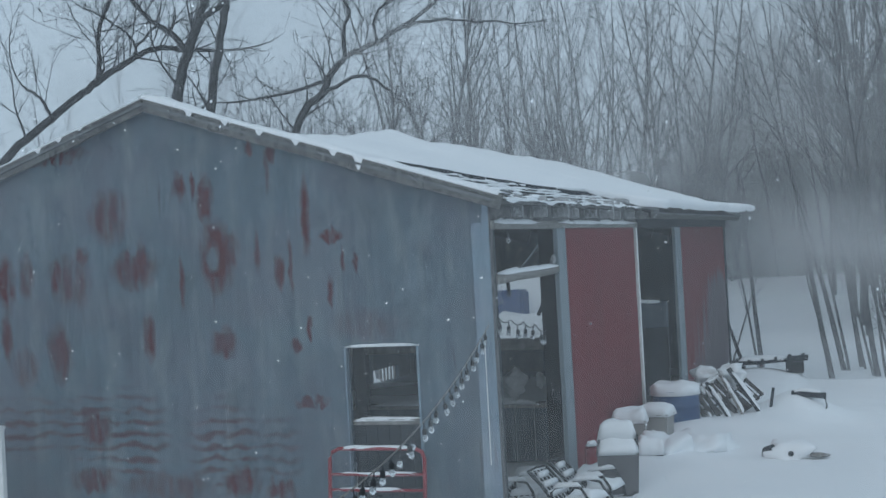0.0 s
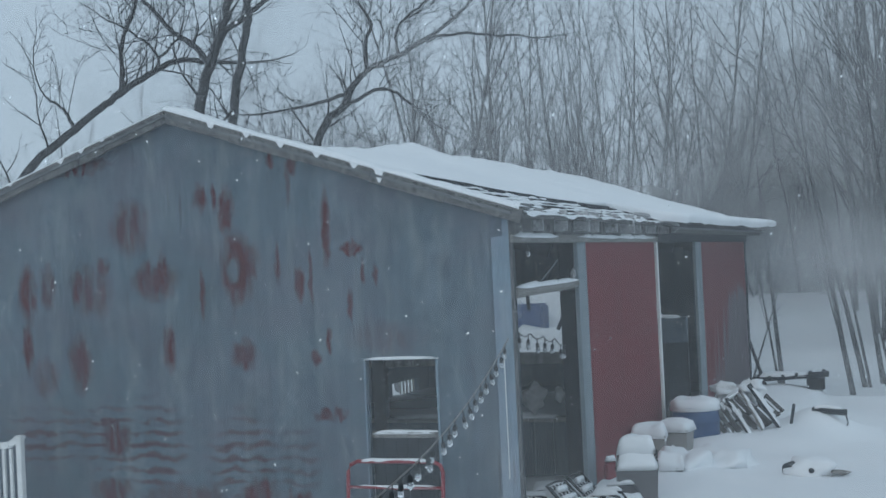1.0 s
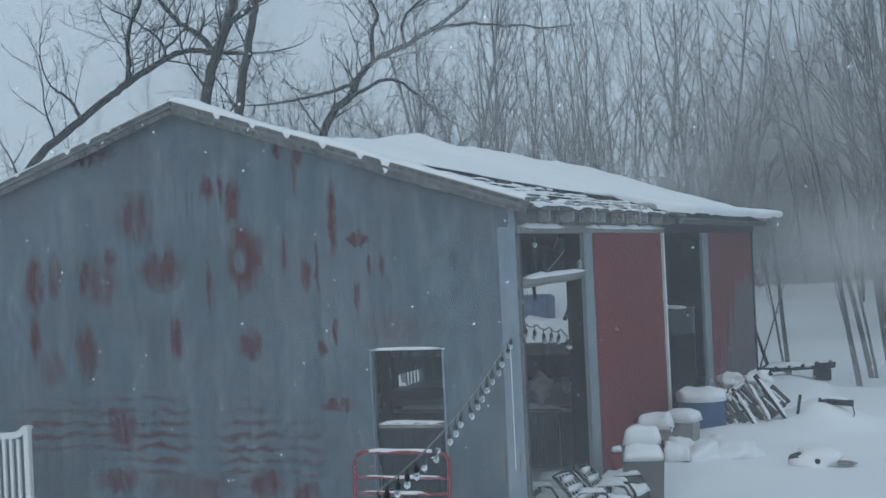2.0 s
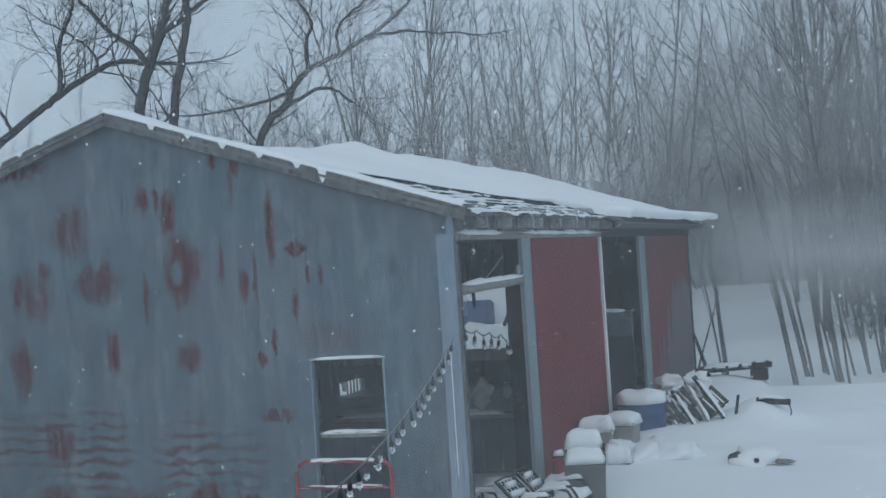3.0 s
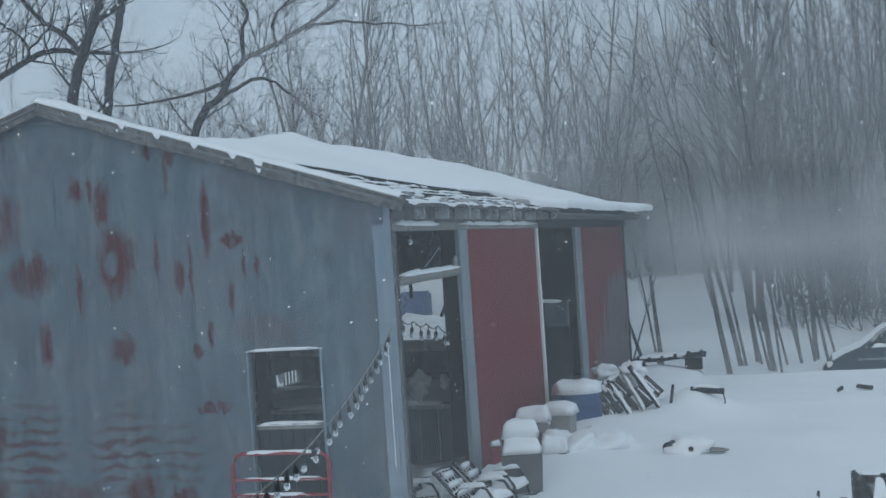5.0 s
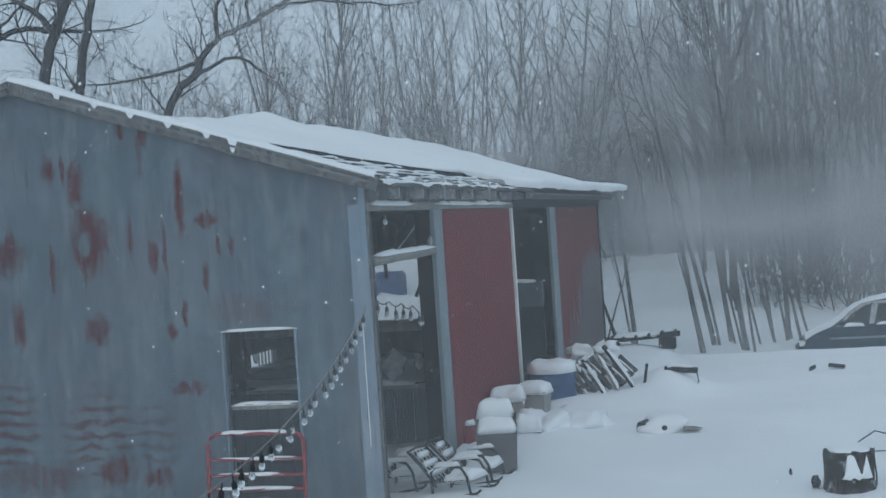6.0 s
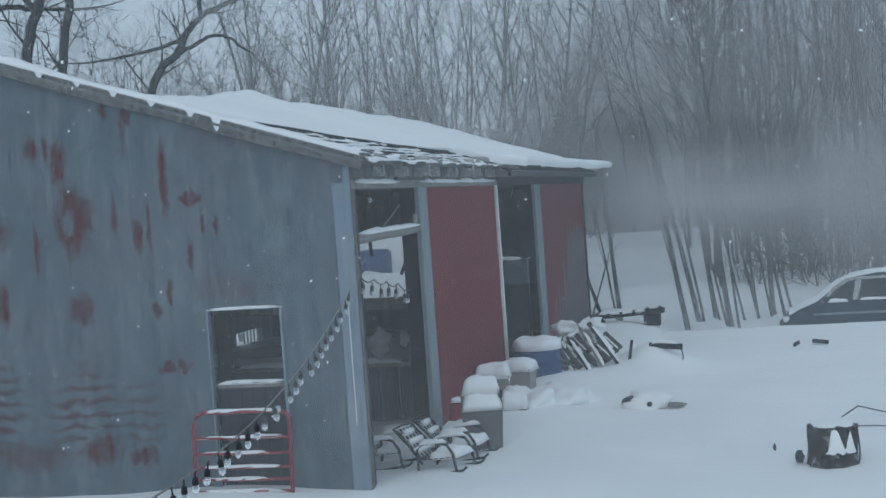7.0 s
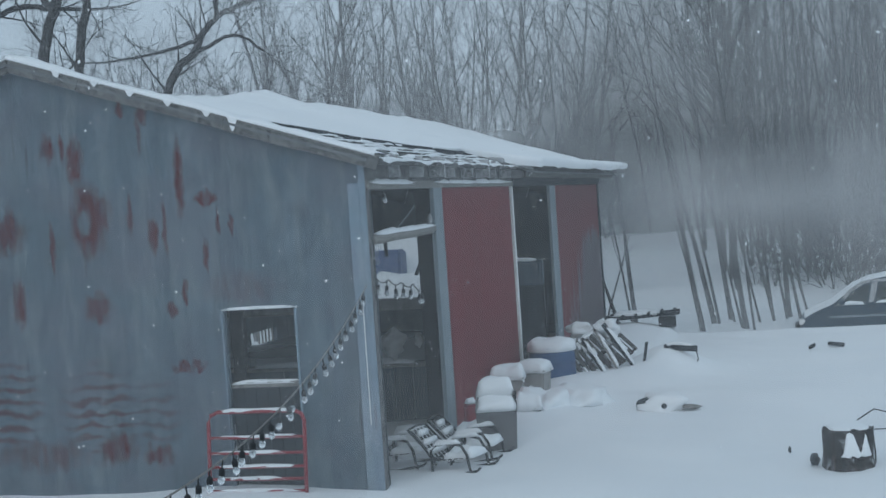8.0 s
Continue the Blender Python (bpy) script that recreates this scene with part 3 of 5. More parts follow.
# walls that close the barn; the left one's low barred opening is placed to fit the porch view
VENT = (17.25, 19.05, -0.05, 0.32)
bm = bmesh.new()
for y0, y1, z0, z1 in ((0.1, VENT[0], -0.6, rake(LEFT)), (VENT[0], VENT[1], -0.6, VENT[2]), (VENT[0], VENT[1], VENT[3], rake(LEFT)), (VENT[1], LONG, -0.6, rake(LEFT))):
    box(LEFT, LEFT + 0.1, y0, y1, z0, z1, bm)
part("wall_left", bm, INSIDE_SHADE, barn)
for k in range(5):
    y = VENT[0] + (VENT[1] - VENT[0]) * (0.36 + 0.13 * k)
    part("vent_bar", box(LEFT + 0.03, LEFT + 0.07, y - 0.014, y + 0.014, VENT[2], VENT[3]), WOOD_GREY, barn)
WIN = (-6.95, -4.28, 0.78, 2.50)
bm = bmesh.new()
for x0, x1, z0, z1 in ((LEFT, WIN[0], -0.6, None), (WIN[0], WIN[1], -0.6, WIN[2]), (WIN[0], WIN[1], WIN[3], None), (WIN[1], 0.0, -0.6, None)):
    xs = sorted({x0, x1, *([RIDGE_X] if x0 < RIDGE_X < x1 else [])})
    for a, b in zip(xs, xs[1:]):
        za, zb = (z1, z1) if z1 else (rake(a), rake(b))
        vs = [bm.verts.new((x, y, z)) for y in (LONG - 0.1, LONG) for x, z in ((a, z0), (b, z0), (b, zb), (a, za))]
        for q in ((0, 1, 2, 3), (7, 6, 5, 4), (0, 4, 5, 1), (1, 5, 6, 2), (2, 6, 7, 3), (3, 7, 4, 0)):
            bm.faces.new([vs[i] for i in q])
part("wall_back", bm, INSIDE_SHADE, barn)
part("barn_floor", box(LEFT, -0.05, 0.15, LONG, -0.5, -0.03), INSIDE_SHADE, barn)

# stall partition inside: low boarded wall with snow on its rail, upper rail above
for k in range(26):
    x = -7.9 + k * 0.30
    part("stall_board", box(x, x + 0.29, 5.02, 5.05, -0.05, 0.86, None, 0.004), INSIDE_SHADE, barn)
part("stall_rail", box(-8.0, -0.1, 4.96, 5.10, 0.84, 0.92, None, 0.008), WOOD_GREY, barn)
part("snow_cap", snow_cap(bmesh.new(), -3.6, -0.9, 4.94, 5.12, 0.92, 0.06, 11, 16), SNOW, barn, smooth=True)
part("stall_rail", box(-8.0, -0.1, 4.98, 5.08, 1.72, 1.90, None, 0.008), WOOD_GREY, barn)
part("barn_post", box(-0.76, -0.46, 4.9, 5.2, -0.05, 3.6, None, 0.01), WOOD_DARK_SHADED, barn)
part("barn_post", box(-3.9, -3.7, 4.9, 5.1, -0.05, 5.0, None, 0.01), WOOD_DARK_SHADED, barn)
part("barn_partition", box(-1.9, -0.12, 11.9, 12.0, -0.05, 1.55), WOOD_DARK_SHADED, barn)
part("partition_rail", box(-1.9, -0.12, 11.86, 12.04, 1.55, 2.05, None, 0.01), INSIDE_SHADE, barn)
part("snow_cap", snow_cap(bmesh.new(), -1.8, -0.2, 11.86, 12.04, 2.05, 0.05, 12, 14, 0.5), SNOW, barn, smooth=True)


# snow on the roof
def roof_snow():
    bm = bmesh.new()
    ny, nx = 150, 46
    ys = [-0.16 + (LONG + 0.72) * j / ny for j in range(ny + 1)]
    grid = []
    for y in ys:
        edge = torn(y) + 0.07 * noise.noise(Vector((y * 1.3, 0, 3))) + 0.04 * noise.noise(Vector((y * 4.1, 2, 3))) if y < 7.4 else min(0.72, 0.33 + 1.1 * (y - 7.4)) + 0.05 * noise.noise(Vector((y * 1.7, 5, 3)))
        row = []
        for i in range(nx + 1):
            u = i / nx
            x = RIDGE_X - 0.3 + (edge - RIDGE_X + 0.3) * u
            h = 0.17 + 0.05 * noise.noise(Vector((x * 0.7, y * 0.35, 1))) + 0.03 * noise.noise(Vector((x * 2.3, y * 1.5, 7)))
            if y < 9:
                h *= 0.12 + 0.88 * (max(0.0, y) / 9) ** 1.4
            if x > -0.2 and y > 7.4:
                h += 0.18 * (x + 0.2)
            # broken slabs of crust towards the ridge
            if 4.2 < y < 8.6 and u < 0.55:
                k = int(y / 0.8 + 0.6 * math.sin(x * 2.1))
                h += 0.10 * abs(math.sin(k * 12.9898)) * (1 - u / 0.55) * min(1.0, (y - 4.2) * 2)
            row.append(bm.verts.new((x, y, deck(x) - sag(x, y) + max(0.012, h))))
        low = row[-1].co
        for k, (dx, dz) in enumerate(((0.03, -0.04), (0.02, -0.09), (-0.03, -0.16))):
            s = 1.0 if y > 7.4 else 0.45
            wob = 0.04 * noise.noise(Vector((y * 3.1, k, 2))) * (k > 0)
            row.append(bm.verts.new((low.x + dx * s, y, low.z + (dz + wob) * s)))
        grid.append(row)
    for a, b in zip(grid, grid[1:]):
        for i in range(len(a) - 1):
            bm.faces.new((a[i], a[i + 1], b[i + 1], b[i]))
    return part("roof_snow", bm, SNOW, barn, "wind-packed snow", True)


roof_snow()
# left slope snow
bm = bmesh.new()
grid = [[bm.verts.new((x, y, deck(x) - sag(x, y) + 0.05 + 0.03 * noise.noise(Vector((x, y, 3))))) for x in [LEFT - 0.2 + 0.2 * i for i in range(22)]] for y in [-0.1 + 0.5 * j for j in range(42)]]
for a, b in zip(grid, grid[1:]):
    for i in range(len(a) - 1):
        bm.faces.new((a[i], a[i + 1], b[i + 1], b[i]))
part("roof_snow", bm, SNOW, barn, "wind-packed snow", True)
# ridge of snow caught along the near rake
for sgn in (-1, 1):
    bm = bmesh.new()
    end = 0.2 if sgn > 0 else LEFT - 0.2
    rows = []
    for i in range(241):
        x = RIDGE_X + (end - RIDGE_X) * i / 240
        g = noise.noise(Vector((x * 1.1, 3, 5))) + 0.6 * noise.noise(Vector((x * 3.7, 1, 2)))
        h = max(0.012, (0.055 + 0.055 * g) * (1.0 if sgn > 0 else 0.3))
        z = rake(x) + 0.125
        hang = 0.008 + (0.26 + 0.10 * min(1.0, max(0.0, (x + 2.4) / 1.5))) * max(0.0, noise.noise(Vector((x * 6.3, 8, 1))) - 0.18) * (0.5 + abs(noise.noise(Vector((x * 0.9, 2, 2))))) * 2
        rows.append([bm.verts.new((x, -0.168, z - hang))] + [bm.verts.new((x, y, z + k * h)) for y, k in ((-0.185, 0.0), (-0.18, 0.35), (-0.10, 0.9), (0.08, 1.0), (0.35, 0.6), (0.75, 0.0))])
    for a, b in zip(rows, rows[1:]):
        for j in range(6):
            bm.faces.new((a[j], a[j + 1], b[j + 1], b[j]))
    part("rake_snow", bm, SNOW, barn, "wind-packed snow", True)
# lower roofing by the near eave: lifted battens, each with a ragged sagging strip of snow
for k, x in enumerate((-1.15, -0.85, -0.60, -0.38, -0.18, 0.02, 0.20)):
    y0, y1 = -0.12, (2.4, 4.0, 5.6, 7.4, 8.0, 8.3, 8.3)[k]
    part("eave_purlin", box(x - 0.035, x + 0.035, y0, y1, deck(x) - 0.04, deck(x) + 0.02, None, 0.006), WOOD_WORN, barn)
    bm = bmesh.new()
    rows = []
    steps = int((y1 - y0) / 0.07)
    for i in range(steps + 1):
        y = y0 + (y1 - y0) * i / steps
        g = noise.noise(Vector((y * 1.5, k * 5.3, 2))) + 0.6 * noise.noise(Vector((y * 4.5, k * 2.1, 7)))
        wide, h = 0.07 + 0.06 * g, 0.018 + 0.028 * g + 0.012 * math.sin(y * 2.4 + k)
        if noise.noise(Vector((y * 1.1, k * 3.7, 11))) < -0.42:
            wide, h = 0.012, -0.012
        z = deck(x) + 0.02
        c = x + 0.05 * noise.noise(Vector((y * 0.9, k * 1.9, 4)))
        drop = 0.012 + 0.05 * max(0.0, noise.noise(Vector((y * 3.3, k * 4.4, 9))))
        rows.append([bm.verts.new((c + dx * wide, y, zz)) for dx, zz in ((-1.0, z - 0.01), (-0.6, z + max(0.004, h * 0.8)), (0.2, z + max(0.006, h)), (0.8, z + max(0.004, h * 0.6)), (1.1, z - 0.01), (1.0, z - drop))])
    for p, q in zip(rows, rows[1:]):
        for j in range(5):
            bm.faces.new((p[j], p[j + 1], q[j + 1], q[j]))
    part("snow_strip", bm, SNOW, barn, smooth=True)

# dark beams standing in for the shadow gap under the upper roofing's torn edge
for k in range(9):
    y0, y1 = 1.0 + k * 0.8, 1.0 + (k + 1) * 0.8 - 0.03 * (k % 3)
    xa, xb = torn(y0) + 0.02, torn(y1) + 0.02
    hgt = 0.06 + 0.006 * k
    part("roof_gap_shade", beam(bmesh.new(), (xa, y0, deck(xa) + 0.02), (xb, y1, deck(xb) + 0.02 + 0.01 * (k % 2)), 0.03, hgt, 0.004), WOOD_DARK_SHADED, barn)
bm = tube(bmesh.new(), [(0.02, 6.9, 3.98), (0.16, 7.6, 3.93), (0.30, 8.3, 3.86), (0.36, 8.9, 3.80)], [0.03, 0.06, 0.06, 0.03], 8)
part("bent_flashing", bm, FROSTED, barn, "bent frosted flashing hanging off the eave", True)


# ---- trees ----
rng = random.Random(7)


def limb(out, p, d, length, r0, level, spec):
    """Grows one branch as a bent tapered tube and its twigs, into out."""
    steps = max(3, int(length / spec["step"][level]))
    seg = length / steps
    pts, rs = [p.copy()], [r0]
    d = d.normalized()
    kids = []
    for i in range(steps):
        w = spec["wander"][level]
        d = (d + Vector((rng.gauss(0, w), rng.gauss(0, w), rng.gauss(0, w) + spec["rise"][level]))).normalized()
        p = p + d * seg
        f = (i + 1) / steps
        pts.append(p.copy())
        rs.append(max(spec["twig"], r0 * (1 - f * 0.88)))
        if level < spec["levels"] and f > spec["bare"][level]:
            n = spec["kids"][level] * seg
            count = int(n) + (rng.random() < n - int(n))
            for _ in range(count):
                kids.append((p.copy(), d.copy(), f, rs[-1]))
    out.append((pts, rs, level))
    for q, dd, f, r in kids:
        side = dd.cross(Vector((rng.gauss(0, 1), rng.gauss(0, 1), rng.gauss(0, 1)))).normalized()
        a = radians(rng.uniform(*spec["angle"][level]))
        nd = dd * math.cos(a) + side * math.sin(a)
        ln = length * spec["ratio"][level] * (1.05 - 0.6 * f) * rng.uniform(0.6, 1.2)
        limb(out, q, nd, ln, min(r * 0.7, r0 * 0.5), level + 1, spec)


def tubes_mesh(name, branches):
    """All given branches as one mesh of tapered tubes."""
    verts, faces = [], []
    for pts, rs, level in branches:
        sides = 7 if level == 0 else 4 if level == 1 else 3
        start = len(verts)
        for i, p in enumerate(pts):
            d = (pts[min(i + 1, len(pts) - 1)] - pts[max(i - 1, 0)]).normalized()
            s = d.cross(Vector((0.31, 0.87, 0.11))).normalized()
            u = s.cross(d)
            for k in range(sides):
                a = 2 * math.pi * k / sides
                q = p + (s * math.cos(a) + u * math.sin(a)) * rs[i]
                verts.append((q.x, q.y, q.z))
        for i in range(len(pts) - 1):
            for k in range(sides):
                a, b = start + i * sides + k, start + i * sides + (k + 1) % sides
                faces.append((a, b, b + sides, a + sides))
    me = bpy.data.meshes.new(name)
    me.from_pydata(verts, [], faces)
    return me


SLIM = dict(step=(0.9, 0.5, 0.45, 0.3), wander=(0.045, 0.075, 0.10, 0.12), rise=(0.02, 0.07, 0.05, 0.0), twig=0.009, levels=3,
            bare=(0.28, 0.15, 0.1, 0.1), kids=(1.3, 1.9, 1.7, 0), angle=((18, 46), (22, 50), (25, 60), (30, 60)), ratio=(0.40, 0.42, 0.42, 0.4))
BRUSH = dict(step=(0.5, 0.4, 0.3, 0.3), wander=(0.07, 0.1, 0.12, 0.12), rise=(0.03, 0.04, 0.0, 0.0), twig=0.008, levels=2,
             bare=(0.1, 0.1, 0.1), kids=(3.2, 3.0, 2.0), angle=((20, 55), (25, 60), (30, 70)), ratio=(0.42, 0.45, 0.5))
OAK = dict(step=(0.55, 0.4, 0.3, 0.25), wander=(0.09, 0.12, 0.14, 0.14), rise=(0.02, 0.04, 0.03, 0.0), twig=0.007, levels=3,
           bare=(0.12, 0.1, 0.1, 0.1), kids=(1.6, 2.7, 3.4, 2.0), angle=((30, 65), (30, 65), (30, 70), (30, 70)), ratio=(0.5, 0.5, 0.45, 0.4))


def tree(name, label, stems, spec, material, group):
    """A bare tree: stems are (foot, direction, length, radius); the stems are the trunk, the rest the crown."""
    root = thing(name, label, "tree", group)
    out = []
    for foot, d, ln, r in stems:
        limb(out, Vector(foot), Vector(d), ln, r, 0, spec)
    mesh_part("trunk", tubes_mesh("trunk", [b for b in out if b[2] == 0]), material, root, smooth=True)
    mesh_part("crown", tubes_mesh("crown", [b for b in out if b[2] > 0]), material, root, smooth=True)
    return root


def behind(angle, dist):
    """The spot dist metres off in a direction angle degrees left of the barn's length, seen from the porch."""
    x, y = EYE[0] - dist * math.sin(radians(angle)), EYE[1] + dist * math.cos(radians(angle))
    return x, y, ground_height(x, y) - 0.6


kinds = []
for k in range(5):
    lean = rng.uniform(0, 6.28)
    kinds.append(tree("tree", "tall slender bare tree at the edge of the wood", [((0, 0, 0), (0.06 * math.cos(lean), 0.06 * math.sin(lean), 1), rng.uniform(12, 16), rng.uniform(0.08, 0.13))], SLIM, BARK_FAR, "trees of the wood"))
for k in range(3):
    stems = [((0.15 * math.cos(a), 0.15 * math.sin(a), 0), (0.22 * math.cos(a), 0.22 * math.sin(a), 1), rng.uniform(9, 13), rng.uniform(0.055, 0.085)) for a in (0.4 + k, 2.3 + k, 4.6 + k)]
    kinds.append(tree("tree", "bare tree with several leaning stems at the edge of the wood", stems, SLIM, BARK_FAR, "trees of the wood"))
SPREAD = dict(step=(0.6, 0.45, 0.4, 0.3), wander=(0.07, 0.10, 0.12, 0.12), rise=(0.015, 0.045, 0.03, 0.0), twig=0.009, levels=3,
              bare=(0.30, 0.12, 0.1, 0.1), kids=(1.4, 2.0, 2.0, 0), angle=((25, 55), (25, 60), (30, 65), (30, 60)), ratio=(0.52, 0.5, 0.42, 0.4))
wide = []
for k in range(4):
    stems = [((0.1 * math.cos(a), 0.1 * math.sin(a), 0), (0.16 * math.cos(a), 0.16 * math.sin(a), 1), rng.uniform(9, 12), rng.uniform(0.08, 0.12)) for a in ((0.5 + k, 3.4 + k) if k % 2 else (1.0 + 2 * k,))]
    wide.append(tree("tree", "bare spreading tree with crooked branches at the wood's edge", stems, SPREAD, BARK, "trees of the wood"))
brush = []
for k in range(3):
    stems = [((0.3 * math.cos(a), 0.3 * math.sin(a), 0), (0.35 * math.cos(a), 0.35 * math.sin(a), 1), rng.uniform(2.5, 5), 0.03) for a in (0.2, 1.3, 2.2, 3.3, 4.4, 5.5)]
    brush.append(tree("shrub", "bare twiggy shrub under the trees", stems, BRUSH, BARK_FAR, "brush under the trees"))


POLE = dict(SLIM, twig=0.012, levels=2, wander=(0.022, 0.075, 0.10, 0.12), bare=(0.25, 0.12, 0.1, 0.1), kids=(1.5, 2.0, 0, 0), ratio=(0.27, 0.42, 0.42, 0.4))
poles = []
for k in range(4):
    poles.append(tree("tree", "tall straight dark tree in the wood, bare", [((0, 0, 0), (rng.uniform(-0.05, 0.03), 0.02, 1), rng.uniform(14, 18), rng.uniform(0.09, 0.14))], POLE, BARK, "trees of the wood"))
VASE = dict(SLIM, twig=0.010, levels=3, wander=(0.032, 0.075, 0.10, 0.12), rise=(0.03, 0.06, 0.05, 0.0), bare=(0.22, 0.12, 0.1, 0.1), kids=(1.3, 1.8, 1.7, 0), ratio=(0.38, 0.42, 0.42, 0.4))
vases = []
for k in range(3):
    stems = [((0.12 * math.cos(a), 0.12 * math.sin(a), 0), (0.20 * math.cos(a), 0.20 * math.sin(a), 1), rng.uniform(11, 15), rng.uniform(0.055, 0.10)) for a in (0.3 + k, 2.4 + k, 4.5 + k)[: 3 - k % 2]]
    vases.append(tree("tree", "bare tree with several dark stems rising in a fan", stems, VASE, BARK, "trees of the wood"))


def plant(src, angle, dist, size, first):
    x, y, z = behind(angle, dist)
    m = pose(x, y, z, 0, 0, rng.uniform(0, 360))
    if first:
        src.matrix_basis = m
        src.scale = (size,) * 3
        return
    t = copy_thing(src, m)
    t.scale = (size,) * 3


used = set()
for i in range(30):
    u = (i * 0.618034) % 1
    angle = -9 + 37 * u ** 1.25
    dist = rng.uniform(42, 74) if angle > 14 else rng.uniform(48, 78)
    if 2.8 < angle < 9.5:
        dist = rng.uniform(60, 78)
    src = kinds[rng.randrange(len(kinds))]
    plant(src, angle, dist, rng.uniform(0.62, 0.95) if angle > 11 else rng.uniform(0.85, 1.15), src not in used)
    used.add(src)
for i in range(44):
    angle = 9.5 + 20 * ((i * 0.618034 + 0.3) % 1)
    src = brush[i % 3]
    plant(src, angle, rng.uniform(50, 66), rng.uniform(0.65, 1.1), src not in used)
    used.add(src)
for i in range(84):
    angle = -9.5 + 19 * ((i * 0.618034 + 0.3) % 1)
    plant(brush[i % 3], angle, rng.uniform(60, 78), rng.uniform(1.2, 2.1), False)


for i in range(15):
    angle = 4.0 + 24 * ((i * 0.618034 + 0.1) % 1)
    src = wide[i % 4]
    plant(src, angle, rng.uniform(39, 50) if angle > 9.5 else rng.uniform(64, 76), rng.uniform(0.72, 1.05) if angle > 9.5 else rng.uniform(1.0, 1.25), src not in used)
    used.add(src)
for i in range(24):
    angle = 1.5 + 9 * ((i * 0.618034 + 0.7) % 1)
    src = kinds[rng.randrange(len(kinds))]
    plant(src, angle, rng.uniform(64, 80), rng.uniform(0.9, 1.2), False)
for i in range(42):
    angle = -9.5 + 13.6 * ((i * 0.618034 + 0.15) % 1)
    src = poles[i % 4]
    plant(src, angle, rng.uniform(46, 70), rng.uniform(0.9, 1.2), src not in used)
    used.add(src)
for i in range(9):
    angle = 8.6 + 13.5 * ((i * 0.618034 + 0.4) % 1)
    src = vases[i % 3]
    plant(src, angle, rng.uniform(54, 58) if 13.5 < angle < 18.5 else rng.uniform(41, 50), rng.uniform(0.9, 1.15), src not in used)
    used.add(src)
for i in range(32):
    angle = -9.5 + 10.8 * ((i * 0.618034 + 0.55) % 1)
    plant(brush[i % 3], angle, rng.uniform(43, 58), rng.uniform(0.9, 1.5), False)
for i in range(9):
    angle = 17.5 + 10 * ((i * 0.618034 + 0.2) % 1)
    plant(wide[i % 4], angle, rng.uniform(46, 60), rng.uniform(0.75, 1.0), False)
for i in range(13):
    angle = 27.5 + 10.5 * ((i * 0.618034 + 0.85) % 1)
    plant(kinds[i % len(kinds)] if i % 3 else brush[i % 2], angle, rng.uniform(60, 80), rng.uniform(0.75, 1.0), False)
for i in range(12):
    angle = -9 + 11.5 * ((i * 0.618034 + 0.5) % 1)
    src = kinds[rng.randrange(len(kinds))]
    plant(src, angle, rng.uniform(46, 70), rng.uniform(0.8, 1.1), False)


# large old trees close behind the barn
def guided(out, pts, r0, r1, spec, level=0):
    """A main limb through a few given bends, with grown branches along it."""
    vs = [Vector(p) for p in pts]
    path = []
    for i in range(len(vs) - 1):
        p0, p1, p2, p3 = vs[max(i - 1, 0)], vs[i], vs[i + 1], vs[min(i + 2, len(vs) - 1)]
        for j in range(6):
            t = j / 6
            path.append(0.5 * (2 * p1 + (p2 - p0) * t + (2 * p0 - 5 * p1 + 4 * p2 - p3) * t * t + (3 * p1 - p0 - 3 * p2 + p3) * t ** 3))
    path.append(vs[-1])
    rs = [r0 + (r1 - r0) * i / (len(path) - 1) for i in range(len(path))]
    path = [p + Vector((rng.gauss(0, 1), rng.gauss(0, 1), rng.gauss(0, 1))) * 0.018 for p in path]
    out.append((path, rs, level))
    for i in range(4, len(path) - 1):
        if rng.random() < 0.40:
            d = (path[i + 1] - path[i - 1]).normalized()
            side = d.cross(Vector((rng.gauss(0, 0.6), rng.gauss(0, 1), rng.gauss(0, 0.6)))).normalized()
            if side.z < -0.2 and rng.random() < 0.6:
                side = -side
            limb(out, path[i], d * 0.6 + side * 0.8 + Vector((0, 0, 0.25)), rng.uniform(1.2, 3.6), rs[i] * 0.34, 1, spec)
    limb(out, path[-1], path[-1] - path[-3], 3.2, r1, 1, spec)


def old_tree(label, limbs, spec):
    root = thing("tree", label, "tree", "old trees behind the barn")
    out = []
    for pts, r0, r1 in limbs:
        guided(out, pts, r0, r1, spec)
    mesh_part("trunk", tubes_mesh("trunk", [b for b in out if b[2] == 0]), BARK, root, smooth=True)
    mesh_part("crown", tubes_mesh("crown", [b for b in out if b[2] > 0]), BARK, root, smooth=True)
    return root


old_tree("old bare tree with a dark forking trunk behind the barn",
         [([(-15.6, 19.5, -0.9), (-15.4, 19.5, 4.0), (-15.22, 19.60, 8.07), (-15.00, 19.85, 9.38), (-14.70, 20.10, 10.36), (-14.44, 20.35, 11.7)], 0.19, 0.11),
          ([(-15.00, 19.85, 9.38), (-15.51, 19.90, 10.01), (-16.28, 20.10, 10.50), (-16.93, 20.35, 11.07), (-17.83, 20.60, 11.97)], 0.10, 0.05),
          ([(-14.70, 20.10, 10.36), (-13.93, 20.10, 10.76), (-13.05, 20.10, 11.27)], 0.10, 0.06)], OAK)
old_tree("old bare tree with one upright trunk behind the barn",
         [([(-14.7, 19.7, -0.9), (-14.5, 19.75, 5.0), (-14.34, 19.90, 8.01), (-13.97, 19.90, 9.60), (-13.70, 19.90, 10.79), (-13.90, 19.90, 11.54)], 0.16, 0.09)], OAK)
